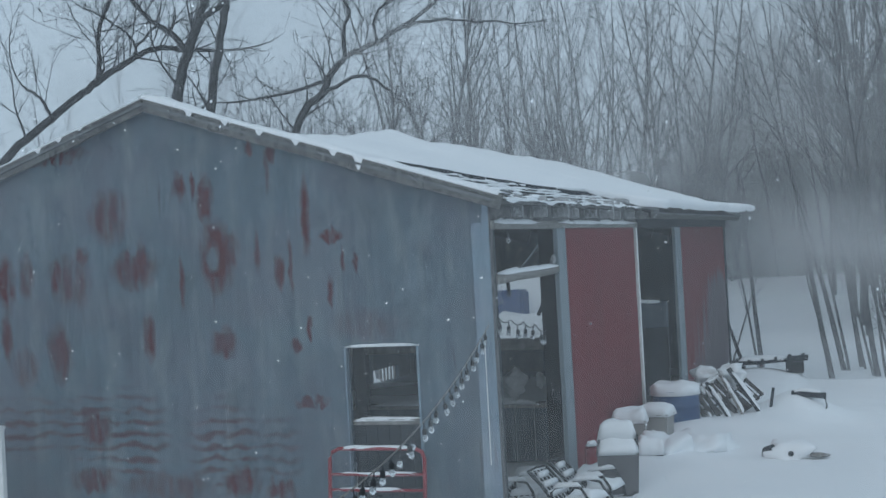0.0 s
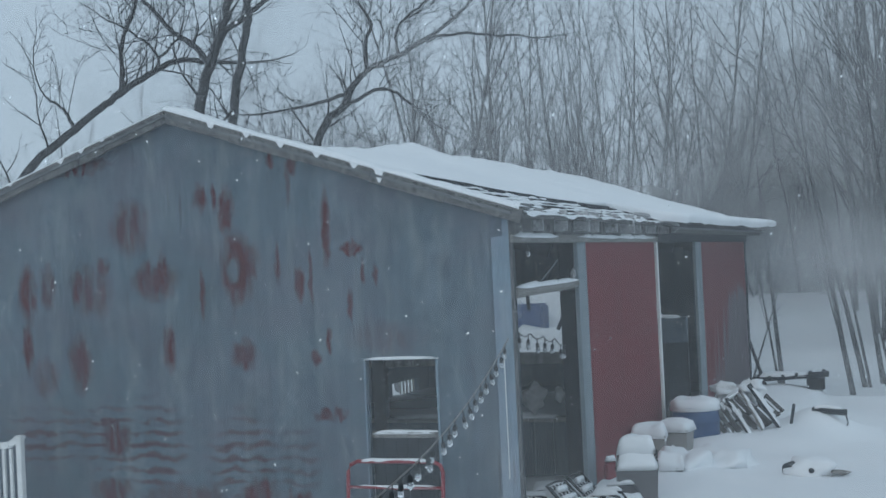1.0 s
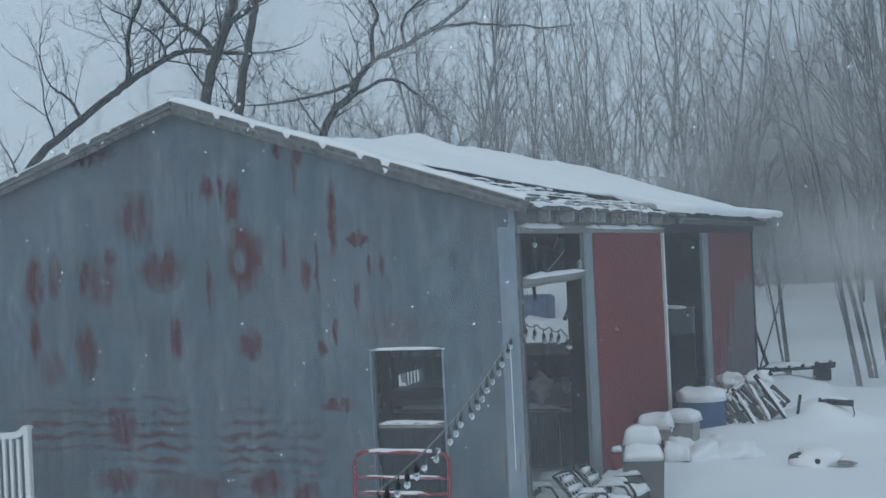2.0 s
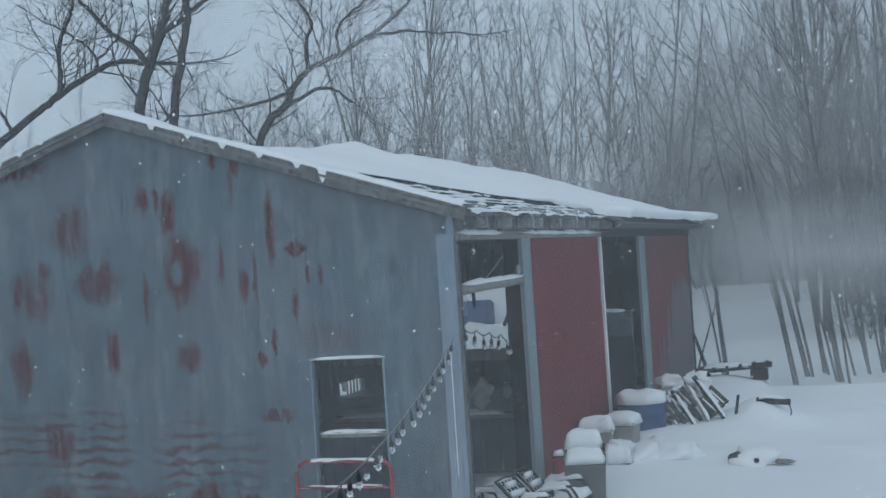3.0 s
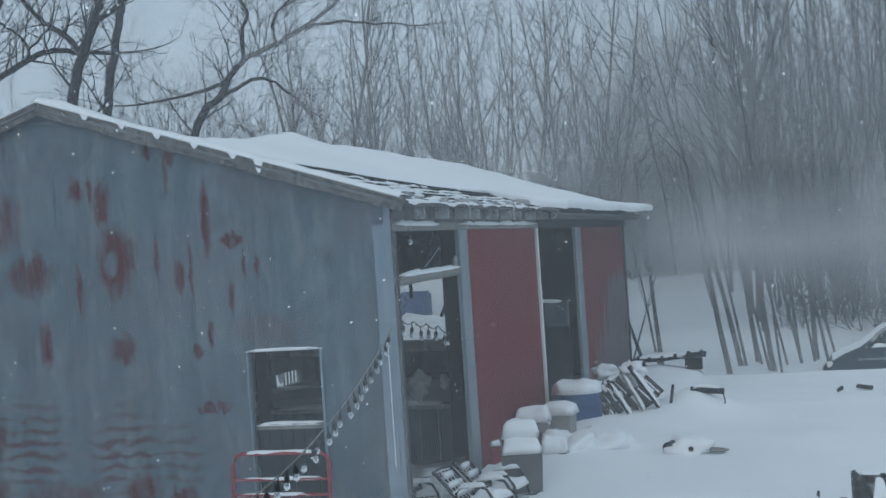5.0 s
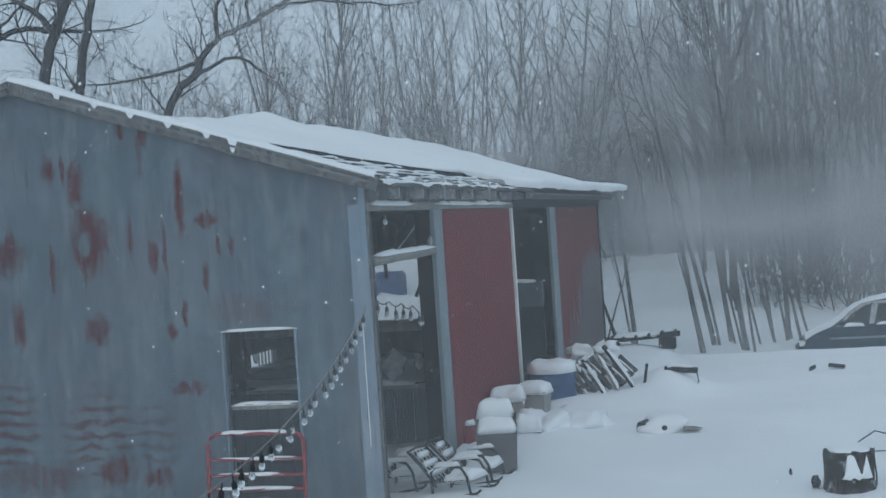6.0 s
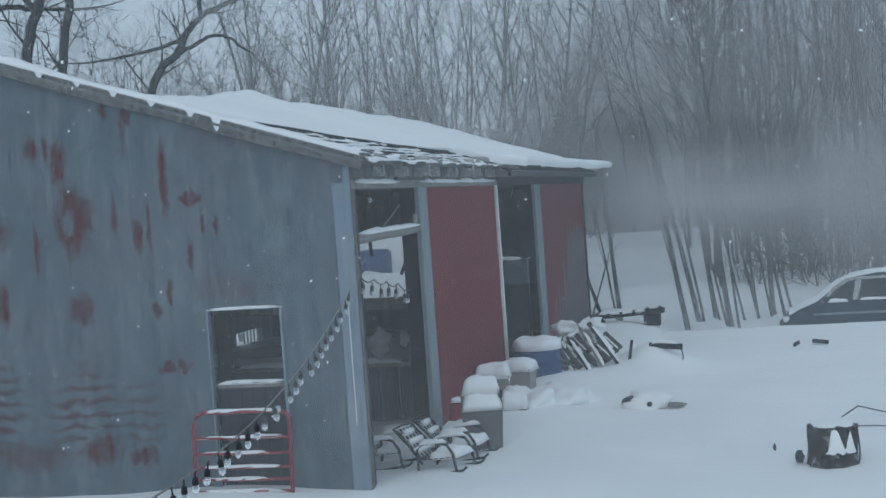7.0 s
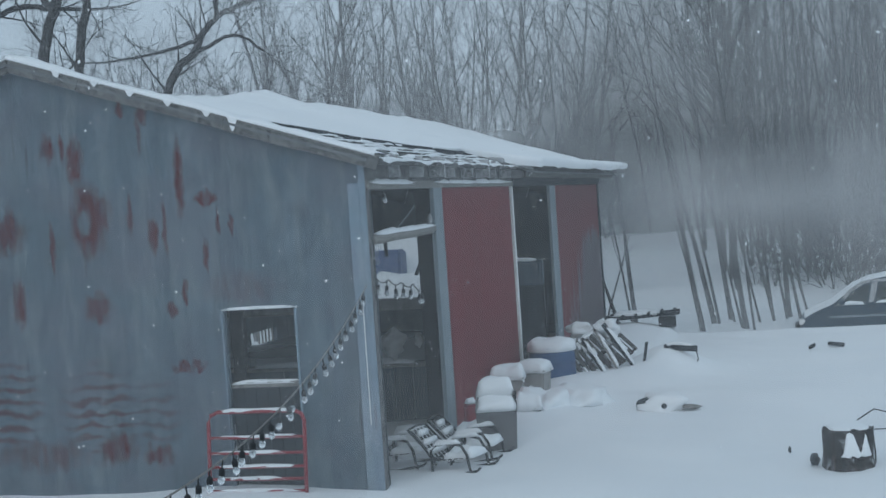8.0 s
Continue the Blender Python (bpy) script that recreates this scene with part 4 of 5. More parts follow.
old_tree("old bare tree with a long leaning limb behind the barn",
         [([(-22.9, 18.6, -0.9), (-22.2, 18.8, 3.5), (-21.2, 19.1, 6.4), (-19.88, 19.40, 7.58), (-18.83, 19.65, 8.34), (-17.98, 19.90, 8.95), (-16.95, 20.15, 9.54), (-16.14, 20.40, 9.76), (-15.58, 20.65, 9.63)], 0.15, 0.07),
          ([(-17.98, 19.90, 8.95), (-17.97, 19.85, 9.50), (-17.98, 19.90, 10.37), (-17.79, 20.15, 11.14), (-17.72, 20.40, 11.76)], 0.08, 0.045),
          ([(-16.95, 20.15, 9.54), (-16.80, 19.95, 9.81), (-17.12, 19.90, 10.27), (-18.01, 20.15, 10.83)], 0.05, 0.03),
          ([(-16.80, 19.95, 9.81), (-16.02, 19.80, 10.25), (-15.86, 19.90, 10.79)], 0.045, 0.025),
          ([(-19.47, 19.50, 7.88), (-19.99, 19.65, 8.53), (-20.74, 19.90, 8.97)], 0.06, 0.035)], OAK)
old_tree("old bare tree with a forked crooked trunk behind the barn",
         [([(-13.2, 20.1, -0.9), (-12.8, 20.2, 4.0), (-11.88, 20.50, 7.26), (-11.24, 20.75, 7.95), (-11.04, 21.00, 8.52), (-10.68, 21.25, 9.00), (-9.78, 21.50, 9.42), (-8.44, 21.75, 10.12), (-7.61, 22.00, 10.87)], 0.14, 0.045),
          ([(-11.10, 20.90, 8.40), (-11.84, 20.75, 8.17), (-13.61, 21.00, 8.00)], 0.07, 0.03),
          ([(-11.24, 20.75, 7.95), (-10.25, 20.75, 8.34), (-9.80, 21.00, 8.31), (-9.11, 21.25, 7.71), (-8.80, 21.50, 7.32)], 0.06, 0.025),
          ([(-10.68, 21.25, 9.00), (-10.55, 20.95, 9.72), (-10.40, 21.00, 10.39), (-10.97, 21.25, 11.16)], 0.07, 0.035),
          ([(-9.78, 21.50, 9.42), (-9.55, 20.95, 10.09), (-8.80, 21.00, 10.69)], 0.05, 0.03),
          ([(-9.10, 21.60, 9.75), (-7.70, 21.00, 9.75), (-6.37, 21.00, 9.54)], 0.05, 0.025)], OAK)
# thin leaning trunks beyond the barn's far corner
for k, (x, y, dx, ln, r) in enumerate(((0.62, 21.5, -0.03, 6.5, 0.075), (0.30, 21.2, -0.30, 4.5, 0.06), (-0.35, 21.6, 0.34, 4.0, 0.035), (0.45, 22.4, -0.12, 6, 0.04))):
    tree("tree", "thin leaning bare tree beside the barn's far corner", [((x, y, ground_height(x, y) - 0.1), (dx, 0.05, 1), ln, r)], dict(SLIM, rise=(0.0, 0.05, 0.04, 0), wander=(0.025, 0.08, 0.1, 0.12), bare=(0.35, 0.15, 0.1, 0.1)), BARK, "thin trees beyond the barn")
# clump of bowed stems where the yard ends
STEM = dict(SLIM, wander=(0.028, 0.08, 0.10, 0.12), rise=(0.015, 0.05, 0.04, 0), kids=(0.9, 1.8, 0, 0), bare=(0.5, 0.1, 0.1, 0.1))
for k in range(17):
    x, y = 2.25 + 0.19 * k + rng.uniform(-0.12, 0.12), 21.5 + rng.uniform(0, 4)
    tree("tree", "bare leaning sapling at the edge of the yard", [((x, y, ground_height(x, y) - 0.5), (rng.uniform(-0.22, -0.04), 0, 1), rng.uniform(9, 13), rng.choice((0.03, 0.04, 0.05, 0.085)))], STEM, BARK, "saplings at the edge of the yard")


# ---- things in the yard ----
def settle(x, y):
    return ground_height(x, y)


def lump(cx, cy, cz, rx, ry, rz, seed=0, rough=0.25, sub=3):
    """A soft uneven lump."""
    bm = bmesh.new()
    bmesh.ops.create_icosphere(bm, subdivisions=sub, radius=1.0)
    for v in bm.verts:
        j = 1 + rough * (noise.noise(v.co * 1.6 + Vector((seed * 3.3, seed, 0))) + 0.35 * noise.noise(v.co * 5.2 + Vector((seed, 2, seed))))
        v.co = Vector((cx + v.co.x * rx * j, cy + v.co.y * ry * j, cz + v.co.z * rz * j))
    return bm


# red tube gate leaning on the gable wall
gate = thing("gate", "red tube gate with snow on its rails leaning on the barn", "gate", at=(-2.06, -0.30, 0.0))
GW, GH, R = 1.20, 1.02, 0.024
lean = 0.10


def gp(x, z):
    return (x, z * lean, z)


bm = tube(bmesh.new(), [gp(0, -0.10), gp(0, GH - 0.12), gp(0.03, GH - 0.04), gp(0.12, GH), gp(GW - 0.12, GH), gp(GW - 0.03, GH - 0.04), gp(GW, GH - 0.12), gp(GW, -0.10)], R, 10)
part("gate_frame", bm, RED_GATE, gate, smooth=True)
for k, z in enumerate((0.10, 0.24, 0.38, 0.54, 0.72)):
    part("rail", tube(bmesh.new(), [gp(0, z), gp(GW / 2, z - 0.005), gp(GW, z)], 0.018, 8), RED_GATE, gate, smooth=True)
    y = z * lean
    part("snow_strip", snow_cap(bmesh.new(), 0.05, GW - 0.04 - 0.2 * (k % 2), y - 0.018, y + 0.018, z + 0.013, 0.012, k + 20, 8, 0.6), SNOW, gate, smooth=True)
part("snow_strip", snow_cap(bmesh.new(), 0.13, GW - 0.15, GH * lean - 0.02, GH * lean + 0.02, GH + 0.017, 0.015, 31, 10, 0.6), SNOW, gate, smooth=True)


# string of globe lights from the barn's corner towards the porch
def glass_material():
    m, n, l, b = mat_nodes("bulb_glass", 0.12, 0, 0.5)
    b.inputs["Base Color"].default_value = (0.88, 0.92, 0.93, 1)
    b.inputs["Transmission Weight"].default_value = 0.85
    b.inputs["IOR"].default_value = 1.3
    return m


BULB = glass_material()


def bulb_meshes():
    bm = tube(bmesh.new(), [(0, 0, 0.015), (0, 0, -0.045), (0, 0, -0.060), (0, 0, -0.105)], [0.006, 0.007, 0.023, 0.025], 8)
    s = bpy.data.meshes.new("socket")
    bm.to_mesh(s)
    bm.free()
    s.materials.append(BLACK_METAL)
    bm = bmesh.new()
    tube(bm, [(0, 0, -0.104), (0, 0, -0.118), (0, 0, -0.135), (0, 0, -0.155), (0, 0, -0.170), (0, 0, -0.178)], [0.014, 0.024, 0.029, 0.027, 0.016, 0.004], 10)
    g = bpy.data.meshes.new("bulb")
    bm.to_mesh(g)
    bm.free()
    g.materials.append(BULB)
    return s, g


SOCKET_MESH, BULB_MESH = bulb_meshes()


def hang_bulb(owner, p):
    s = new("socket", SOCKET_MESH)
    s.parent = owner
    s.matrix_basis = pose(*p, rng.uniform(-10, 10), rng.uniform(-10, 10), 0)
    g = new("bulb", BULB_MESH)
    g.parent = s


string_lights = thing("string_lights", "black outdoor string lights with clear globe bulbs hung from the barn", "string lights")
A, C, SAG = Vector((-0.03, -0.08, 2.42)), Vector((1.25, -13.3, 2.55)), 1.0
line = []
for i in range(61):
    t = i / 60
    p = A.lerp(C, t)
    line.append(p - Vector((0, 0, 4 * SAG * t * (1 - t))))
part("cable", tube(bmesh.new(), line, 0.007, 6), WOOD_GREY, string_lights)
for i in range(40):
    f = (0.012 + 0.0205 * i) * 60
    k = int(f)
    hang_bulb(string_lights, line[k].lerp(line[k + 1], f - k) + Vector((0.006 * (i % 3 - 1), 0, -0.01)))

garland = thing("string_lights", "short black string lights looped across the barn opening", "string lights")
pts = []
for i in range(25):
    t = i / 24
    pts.append((0.05, 0.02 + 2.1 * t, 2.50 - 0.26 * t - 0.05 * abs(math.sin(t * math.pi * 4)) - (0.25 * (t - 0.8) if t > 0.8 else 0)))
part("cable", tube(bmesh.new(), pts, 0.007, 6), BLACK_METAL, garland)
for i in (1, 5, 9, 13, 17, 21, 23):
    hang_bulb(garland, pts[i])
lamp = thing("bulb_pendant", "single globe bulb under the barn's header beam", "lamp", at=(0.05, 0.56, 3.52))
hang_bulb(lamp, (0, 0, 0))


# patio chairs, half buried
def patio_chair(at, turn, label):
    c = thing("patio_chair", label, "chair", "patio chairs by the barn", at=at, turn=turn)
    c.matrix_basis = c.matrix_basis @ pose(0, 0, 0, 0, -6, 0) @ Matrix.Scale(0.92, 4)
    for s in (-0.27, 0.27):
        part("arm_frame", tube(bmesh.new(), [(-0.30, s, -0.12), (-0.26, s, 0.05), (-0.24, s, 0.30), (-0.15, s, 0.37), (0.05, s, 0.38), (0.22, s, 0.33), (0.29, s, 0.20), (0.30, s, 0.02), (0.33, s, -0.12)], 0.019, 8), BLACK_METAL, c, smooth=True)
        part("runner", tube(bmesh.new(), [(-0.36, s, -0.02), (0.0, s, -0.05), (0.40, s, -0.02), (0.46, s, 0.02)], 0.018, 8), BLACK_METAL, c, smooth=True)
        part("back_post", tube(bmesh.new(), [(-0.20, s * 0.92, 0.10), (-0.36, s * 0.92, 0.36), (-0.56, s * 0.92, 0.60)], 0.018, 8), BLACK_METAL, c, smooth=True)
        part("snow_cap", snow_cap(bmesh.new(), -0.2, 0.22, s - 0.03, s + 0.03, 0.385, 0.035, 5 + s, 8, 0.5), SNOW, c, smooth=True)
    part("back_rail", tube(bmesh.new(), [(-0.56, -0.26, 0.60), (-0.57, 0, 0.62), (-0.56, 0.26, 0.60)], 0.014, 8), BLACK_METAL, c, smooth=True)
    for k in range(5):
        s = -0.19 + k * 0.095
        part("back_slat", beam(bmesh.new(), (-0.22, s, 0.15), (-0.55, s, 0.58), 0.045, 0.008), BLACK_METAL, c)
    for k in range(6):
        x = -0.18 + 0.085 * k
        part("seat_slat", box(x, x + 0.05, -0.26, 0.26, 0.155, 0.165), BLACK_METAL, c)
    part("snow_cap", snow_cap(bmesh.new(), -0.10, 0.34, -0.24, 0.24, 0.165, 0.09, 40 + turn, 12, 0.4), SNOW, c, smooth=True)
    bm = bmesh.new()
    for k in range(3):
        f = 0.28 + 0.27 * k
        box(-0.22 - 0.33 * f - 0.01, -0.22 - 0.33 * f + 0.055, -0.24 + 0.05 * k, 0.22 - 0.06 * k, 0.15 + 0.45 * f - 0.035, 0.15 + 0.45 * f + 0.05, bm, 0.012)
    part("snow_patch", bm, SNOW, c, smooth=True)
    return c


patio_chair((0.60, 1.20, 0.03), -14, "black metal patio chair with slats, heaped with snow")
patio_chair((0.66, 1.95, 0.03), -6, "black metal patio chair behind another, heaped with snow")
patio_chair((-0.22, 1.62, 0.02), -10, "black metal patio chair half inside the barn opening, snow on it")
tagged(part("snow_heap", lump(-0.15, 2.5, 0.05, 0.55, 0.5, 0.32, 3, 0.3), SNOW, smooth=True), "low heap of snow drifted into the barn opening", "snow heap")


# bin with a swing lid
def bin_with_lid(at, turn):
    b = thing("rubbish_bin", "grey plastic bin with a snow-capped swing lid", "bin", at=at, turn=turn)
    bm = bmesh.new()
    box(-0.27, 0.27, -0.2, 0.2, -0.15, 0.56, bm, 0.02)
    for v in bm.verts:
        f = 0.86 + 0.14 * (v.co.z + 0.15) / 0.71
        v.co.x *= f
        v.co.y *= f
    part("body", bm, GREY_PLASTIC, b)
    part("rim", box(-0.275, 0.275, -0.215, 0.215, 0.54, 0.58, None, 0.012), GREY_PLASTIC, b)
    bm = bmesh.new()
    box(-0.25, 0.25, -0.19, 0.19, 0.58, 0.80, bm, 0.02)
    for v in bm.verts:
        if v.co.z > 0.7:
            v.co.y = v.co.y * 0.55 + 0.06
    part("lid", bm, GREY_PLASTIC, b)
    bm = bmesh.new()
    snow_cap(bm, -0.265, 0.265, -0.23, 0.0, 0.57, 0.08, 3, 10, 0.2)
    for v in bm.verts:
        v.co.z += max(0, (v.co.y + 0.23)) * 0.75
    part("snow_cap", bm, SNOW, b, smooth=True)
    part("snow_cap", snow_cap(bmesh.new(), -0.255, 0.255, -0.10, 0.19, 0.79, 0.17, 7, 10, 0.2, 0.05), SNOW, b, smooth=True)
    part("hinge", box(0.245, 0.275, -0.12, -0.06, 0.60, 0.80, None, 0.008), BLACK_METAL, b)
    return b


bin_with_lid((0.84, 2.42, 0.0), 12)

# red fuel can against the door post
can = thing("fuel_can", "red plastic fuel can with snow on top, against the post", "fuel can", at=(0.26, 3.50, 0.22), turn=20)
bm = box(-0.11, 0.11, -0.08, 0.08, -0.1, 0.24, None, 0.03)
part("body", bm, RED_GATE, can)
part("handle", tube(bmesh.new(), [(-0.09, 0, 0.22), (-0.07, 0, 0.30), (0.05, 0, 0.31), (0.08, 0, 0.23)], 0.016, 8), RED_GATE, can, smooth=True)
part("snow_cap", snow_cap(bmesh.new(), -0.10, 0.06, -0.06, 0.07, 0.28, 0.05, 9, 6), SNOW, can, smooth=True)


tagged(part("snow_heap", lump(0.36, 3.2, 0.02, 0.30, 0.30, 0.22, 17, 0.6), SNOW, smooth=True), "snow drifted over the foot of the fuel can", "snow heap")


# totes and buckets under the panel
def tote(at, turn, w, d, h, cap, material, label, seed):
    t = thing("storage_tote", label, "tote", "totes along the barn", at=at, turn=turn)
    bm = box(-w / 2, w / 2, -d / 2, d / 2, -0.1, h, None, 0.025)
    for v in bm.verts:
        f = 0.88 + 0.12 * (v.co.z + 0.1) / (h + 0.1)
        v.co.x *= f
        v.co.y *= f
    part("body", bm, material, t)
    part("lid", box(-w / 2 - 0.02, w / 2 + 0.02, -d / 2 - 0.02, d / 2 + 0.02, h, h + 0.035, None, 0.012), material, t)
    part("snow_cap", snow_cap(bmesh.new(), -w / 2 - 0.03, w / 2 + 0.03, -d / 2 - 0.03, d / 2 + 0.03, h + 0.03, cap, seed, 12, 0.25, 0.04), SNOW, t, smooth=True)
    return t


tote((0.30, 5.85, 0.14), 6, 0.50, 0.42, 0.36, 0.17, TAN_PLASTIC, "tan plastic storage tote with a thick snow cap", 2)
tote((0.58, 6.6, 0.16), -8, 0.46, 0.42, 0.34, 0.15, TAN_PLASTIC, "pale plastic storage tote with a thick snow cap", 6)
tote((0.86, 4.55, 0.02), 15, 0.34, 0.36, 0.20, 0.20, GREY_PLASTIC, "low grey tub sunk in the drift with snow on it", 13)
tagged(part("snow_heap", lump(0.92, 5.3, 0.06, 0.42, 0.75, 0.34, 8, 0.5, 4), SNOW, smooth=True), "rounded snow heap against the totes", "snow heap")
tagged(part("snow_heap", lump(1.30, 5.9, 0.02, 0.52, 0.8, 0.26, 5, 0.5, 4), SNOW, smooth=True), "rounded snow heap in front of the barrel", "snow heap")

# blue barrel
barrel = thing("barrel", "blue plastic barrel with a snow cap beside the red panel", "barrel", at=(0.62, 8.15, -0.12))
bm = tube(bmesh.new(), [(0, 0, -0.2), (0, 0, 0.0), (0, 0, 0.24), (0, 0, 0.26), (0, 0, 0.29), (0, 0, 0.56), (0, 0, 0.58), (0, 0, 0.61), (0, 0, 0.78), (0, 0, 0.83)], [0.37, 0.395, 0.40, 0.414, 0.40, 0.40, 0.414, 0.40, 0.395, 0.37], 32)
part("body", bm, BLUE_PLASTIC, barrel, smooth=True)
part("rim", tube(bmesh.new(), [(0, 0, 0.80), (0, 0, 0.84)], 0.41, 32), BLUE_PLASTIC, barrel)
bm = snow_cap(bmesh.new(), -0.43, 0.43, -0.43, 0.43, 0.83, 0.15, 15, 18, 0.2, 0.06)
for v in bm.verts:
    r = math.hypot(v.co.x, v.co.y)
    if r > 0.43:
        v.co.x *= 0.43 / r
        v.co.y *= 0.43 / r
part("snow_cap", bm, SNOW, barrel, smooth=True)


# pallets and boards leaning towards the barn
PALLET_WOOD = plain("pallet_wood", (0.028, 0.030, 0.033), (0.115, 0.108, 0.102), 0.95, 0, 4.0, (5, 5, 5), 40, 0.5)


def pallet(m, label):
    p = thing("pallet", label, "pallet", "pallets leaning by the barn")
    p.matrix_basis = m
    for y in (-0.5, 0.0, 0.46):
        part("stringer", box(0, 1.0, y, y + 0.04, 0.0, 0.09, None, 0.004), WOOD_DARK_SHADED, p)
    for k in range(7):
        x = 0.0 + 0.15 * k
        part("deck_board", box(x, x + 0.095, -0.52, 0.52, 0.09, 0.11, None, 0.004), PALLET_WOOD, p)
    for k in range(6):
        x = 0.03 + 0.16 * k
        y = -0.45 + 0.27 * ((k * 5) % 3)
        part("snow_patch", snow_cap(bmesh.new(), x, x + 0.07, y, y + 0.20 + 0.09 * (k % 2), 0.108, 0.03, k, 8, 0.9), SNOW, p, smooth=True)
    part("snow_patch", snow_cap(bmesh.new(), 0.0, 0.9, -0.53, -0.42, 0.10, 0.06, 17, 12, 1.0), SNOW, p, smooth=True)
    return p


def leaning(centre, along, normal):
    """A pose with local x along the boards' run and local z out of the deck."""
    x = Vector(along).normalized()
    z = Vector(normal)
    z = (z - x * z.dot(x)).normalized()
    y = z.cross(x)
    x, y = -y, x
    m = Matrix((x, y, z)).transposed().to_4x4()
    return Matrix.Translation(Vector(centre) - x * 0.4) @ m @ Matrix.Scale(0.8, 4)


pallet(leaning((0.86, 8.45, 0.26), (0.45, -0.1, -0.80), (0.55, -0.75, 0.35)), "dark wooden pallet leaning steeply, streaked with snow")
pallet(leaning((1.18, 9.05, 0.36), (0.60, -0.1, -0.72), (0.45, -0.80, 0.42)), "dark wooden pallet leaning on another, streaked with snow")
pallet(leaning((1.36, 9.75, 0.46), (0.62, 0.0, -0.62), (0.50, -0.75, 0.45)), "grey wooden pallet leaning behind others, streaked with snow")


def board(name, label, a, b, w, h, material, cap=True):
    t = thing(name, label, "board", "loose boards in the yard")
    bm = beam(bmesh.new(), a, b, w, h, 0.006)
    part("plank", bm, material, t)
    if cap:
        a, b = Vector(a), Vector(b)
        m = a.lerp(b, 0.5)
        q = (b - a).to_track_quat("X", "Z").to_matrix().to_4x4()
        bm = snow_cap(bmesh.new(), -(b - a).length * 0.46, (b - a).length * 0.4, -w * 0.45, w * 0.3, h / 2, 0.035, a.x, 8, 0.5)
        bmesh.ops.transform(bm, matrix=Matrix.Translation(m) @ q, verts=bm.verts)
        part("snow_patch", bm, SNOW, t, smooth=True)
    return t


board("plank", "wide dark plank leaning on the pallets", (1.42, 9.0, 0.98), (2.0, 9.0, 0.10), 0.26, 0.05, WOOD_DARK_SHADED)
board("plank", "narrow grey plank leaning on the pallets", (1.30, 8.8, 0.90), (1.72, 8.75, 0.10), 0.09, 0.04, WOOD_GREY)
board("plank", "narrow dark plank leaning on the pallets", (1.10, 8.5, 0.80), (1.55, 8.4, 0.05), 0.09, 0.04, WOOD_DARK_SHADED)
board("stake", "short dark stake sticking out of the snow", (2.07, 9.1, 0.12), (2.16, 9.1, 0.62), 0.05, 0.05, WOOD_DARK_SHADED, False)
board("plank", "short dark board on the snow mound", (2.42, 9.6, 0.46), (3.0, 9.5, 0.42), 0.10, 0.10, WOOD_DARK_SHADED)
tagged(part("snow_heap", lump(0.92, 9.7, 0.80, 0.26, 0.35, 0.14, 21, 0.9), SNOW, smooth=True), "snow heaped over the leaning pallets", "snow heap")
tagged(part("snow_heap", lump(1.40, 9.6, 0.84, 0.20, 0.30, 0.15, 33, 0.9), SNOW, smooth=True), "ragged snow lump on top of the leaning pallets", "snow heap")
wire = thing("wire", "thin dark wire loop hanging off the snow mound", "wire")
part("strand", tube(bmesh.new(), [(2.98, 9.5, 0.40), (3.02, 9.45, 0.25), (2.97, 9.4, 0.14), (3.02, 9.3, 0.02), (3.25, 9.2, 0.04)], 0.012, 6), BLACK_METAL, wire)

# flat trailer beyond the pallets
trailer = thing("flat_trailer", "low dark flatbed trailer frame under snow behind the barn", "trailer", at=(0.35, 17.4, settle(1.2, 17.4)), turn=3)
for y in (-0.3, 0.25):
    part("side_rail", beam(bmesh.new(), (0, y, 0.12), (1.75, y, 0.22), 0.05, 0.08), WOOD_DARK_SHADED, trailer)
for k in range(6):
    part("cross_bar", box(0.1 + 0.3 * k, 0.17 + 0.3 * k, -0.35, 0.3, 0.17 + 0.017 * k, 0.21 + 0.017 * k), WOOD_DARK_SHADED, trailer)
part("end_block", box(1.25, 1.65, -0.28, 0.2, -0.12, 0.14, None, 0.02), BLACK_METAL, trailer)
part("snow_cap", snow_cap(bmesh.new(), 0.2, 1.3, -0.33, 0.28, 0.22, 0.06, 6, 14, 0.7), SNOW, trailer, smooth=True)

# snow-covered lump with dark gaps in the yard
rubble = thing("log_pile", "few dark logs almost buried under a cap of snow", "log pile", at=(2.78, 5.4, 0.0))
for x0, y0, x1, y1, r, z in ((-0.36, -0.06, -0.22, 0.2, 0.10, 0.08), (-0.02, -0.14, 0.03, 0.2, 0.04, 0.08)):
    part("log", tube(bmesh.new(), [(x0, y0, z), ((x0 + x1) / 2, (y0 + y1) / 2, z + 0.01), (x1, y1, z)], r, 12), WOOD_DARK_SHADED, rubble)
part("bark_slab", lump(0.36, 0.0, 0.04, 0.15, 0.08, 0.045, 9, 0.4, 2), WOOD_GREY, rubble)
part("snow_cap", lump(-0.03, 0.06, 0.09, 0.34, 0.22, 0.18, 12, 0.45), SNOW, rubble, smooth=True)


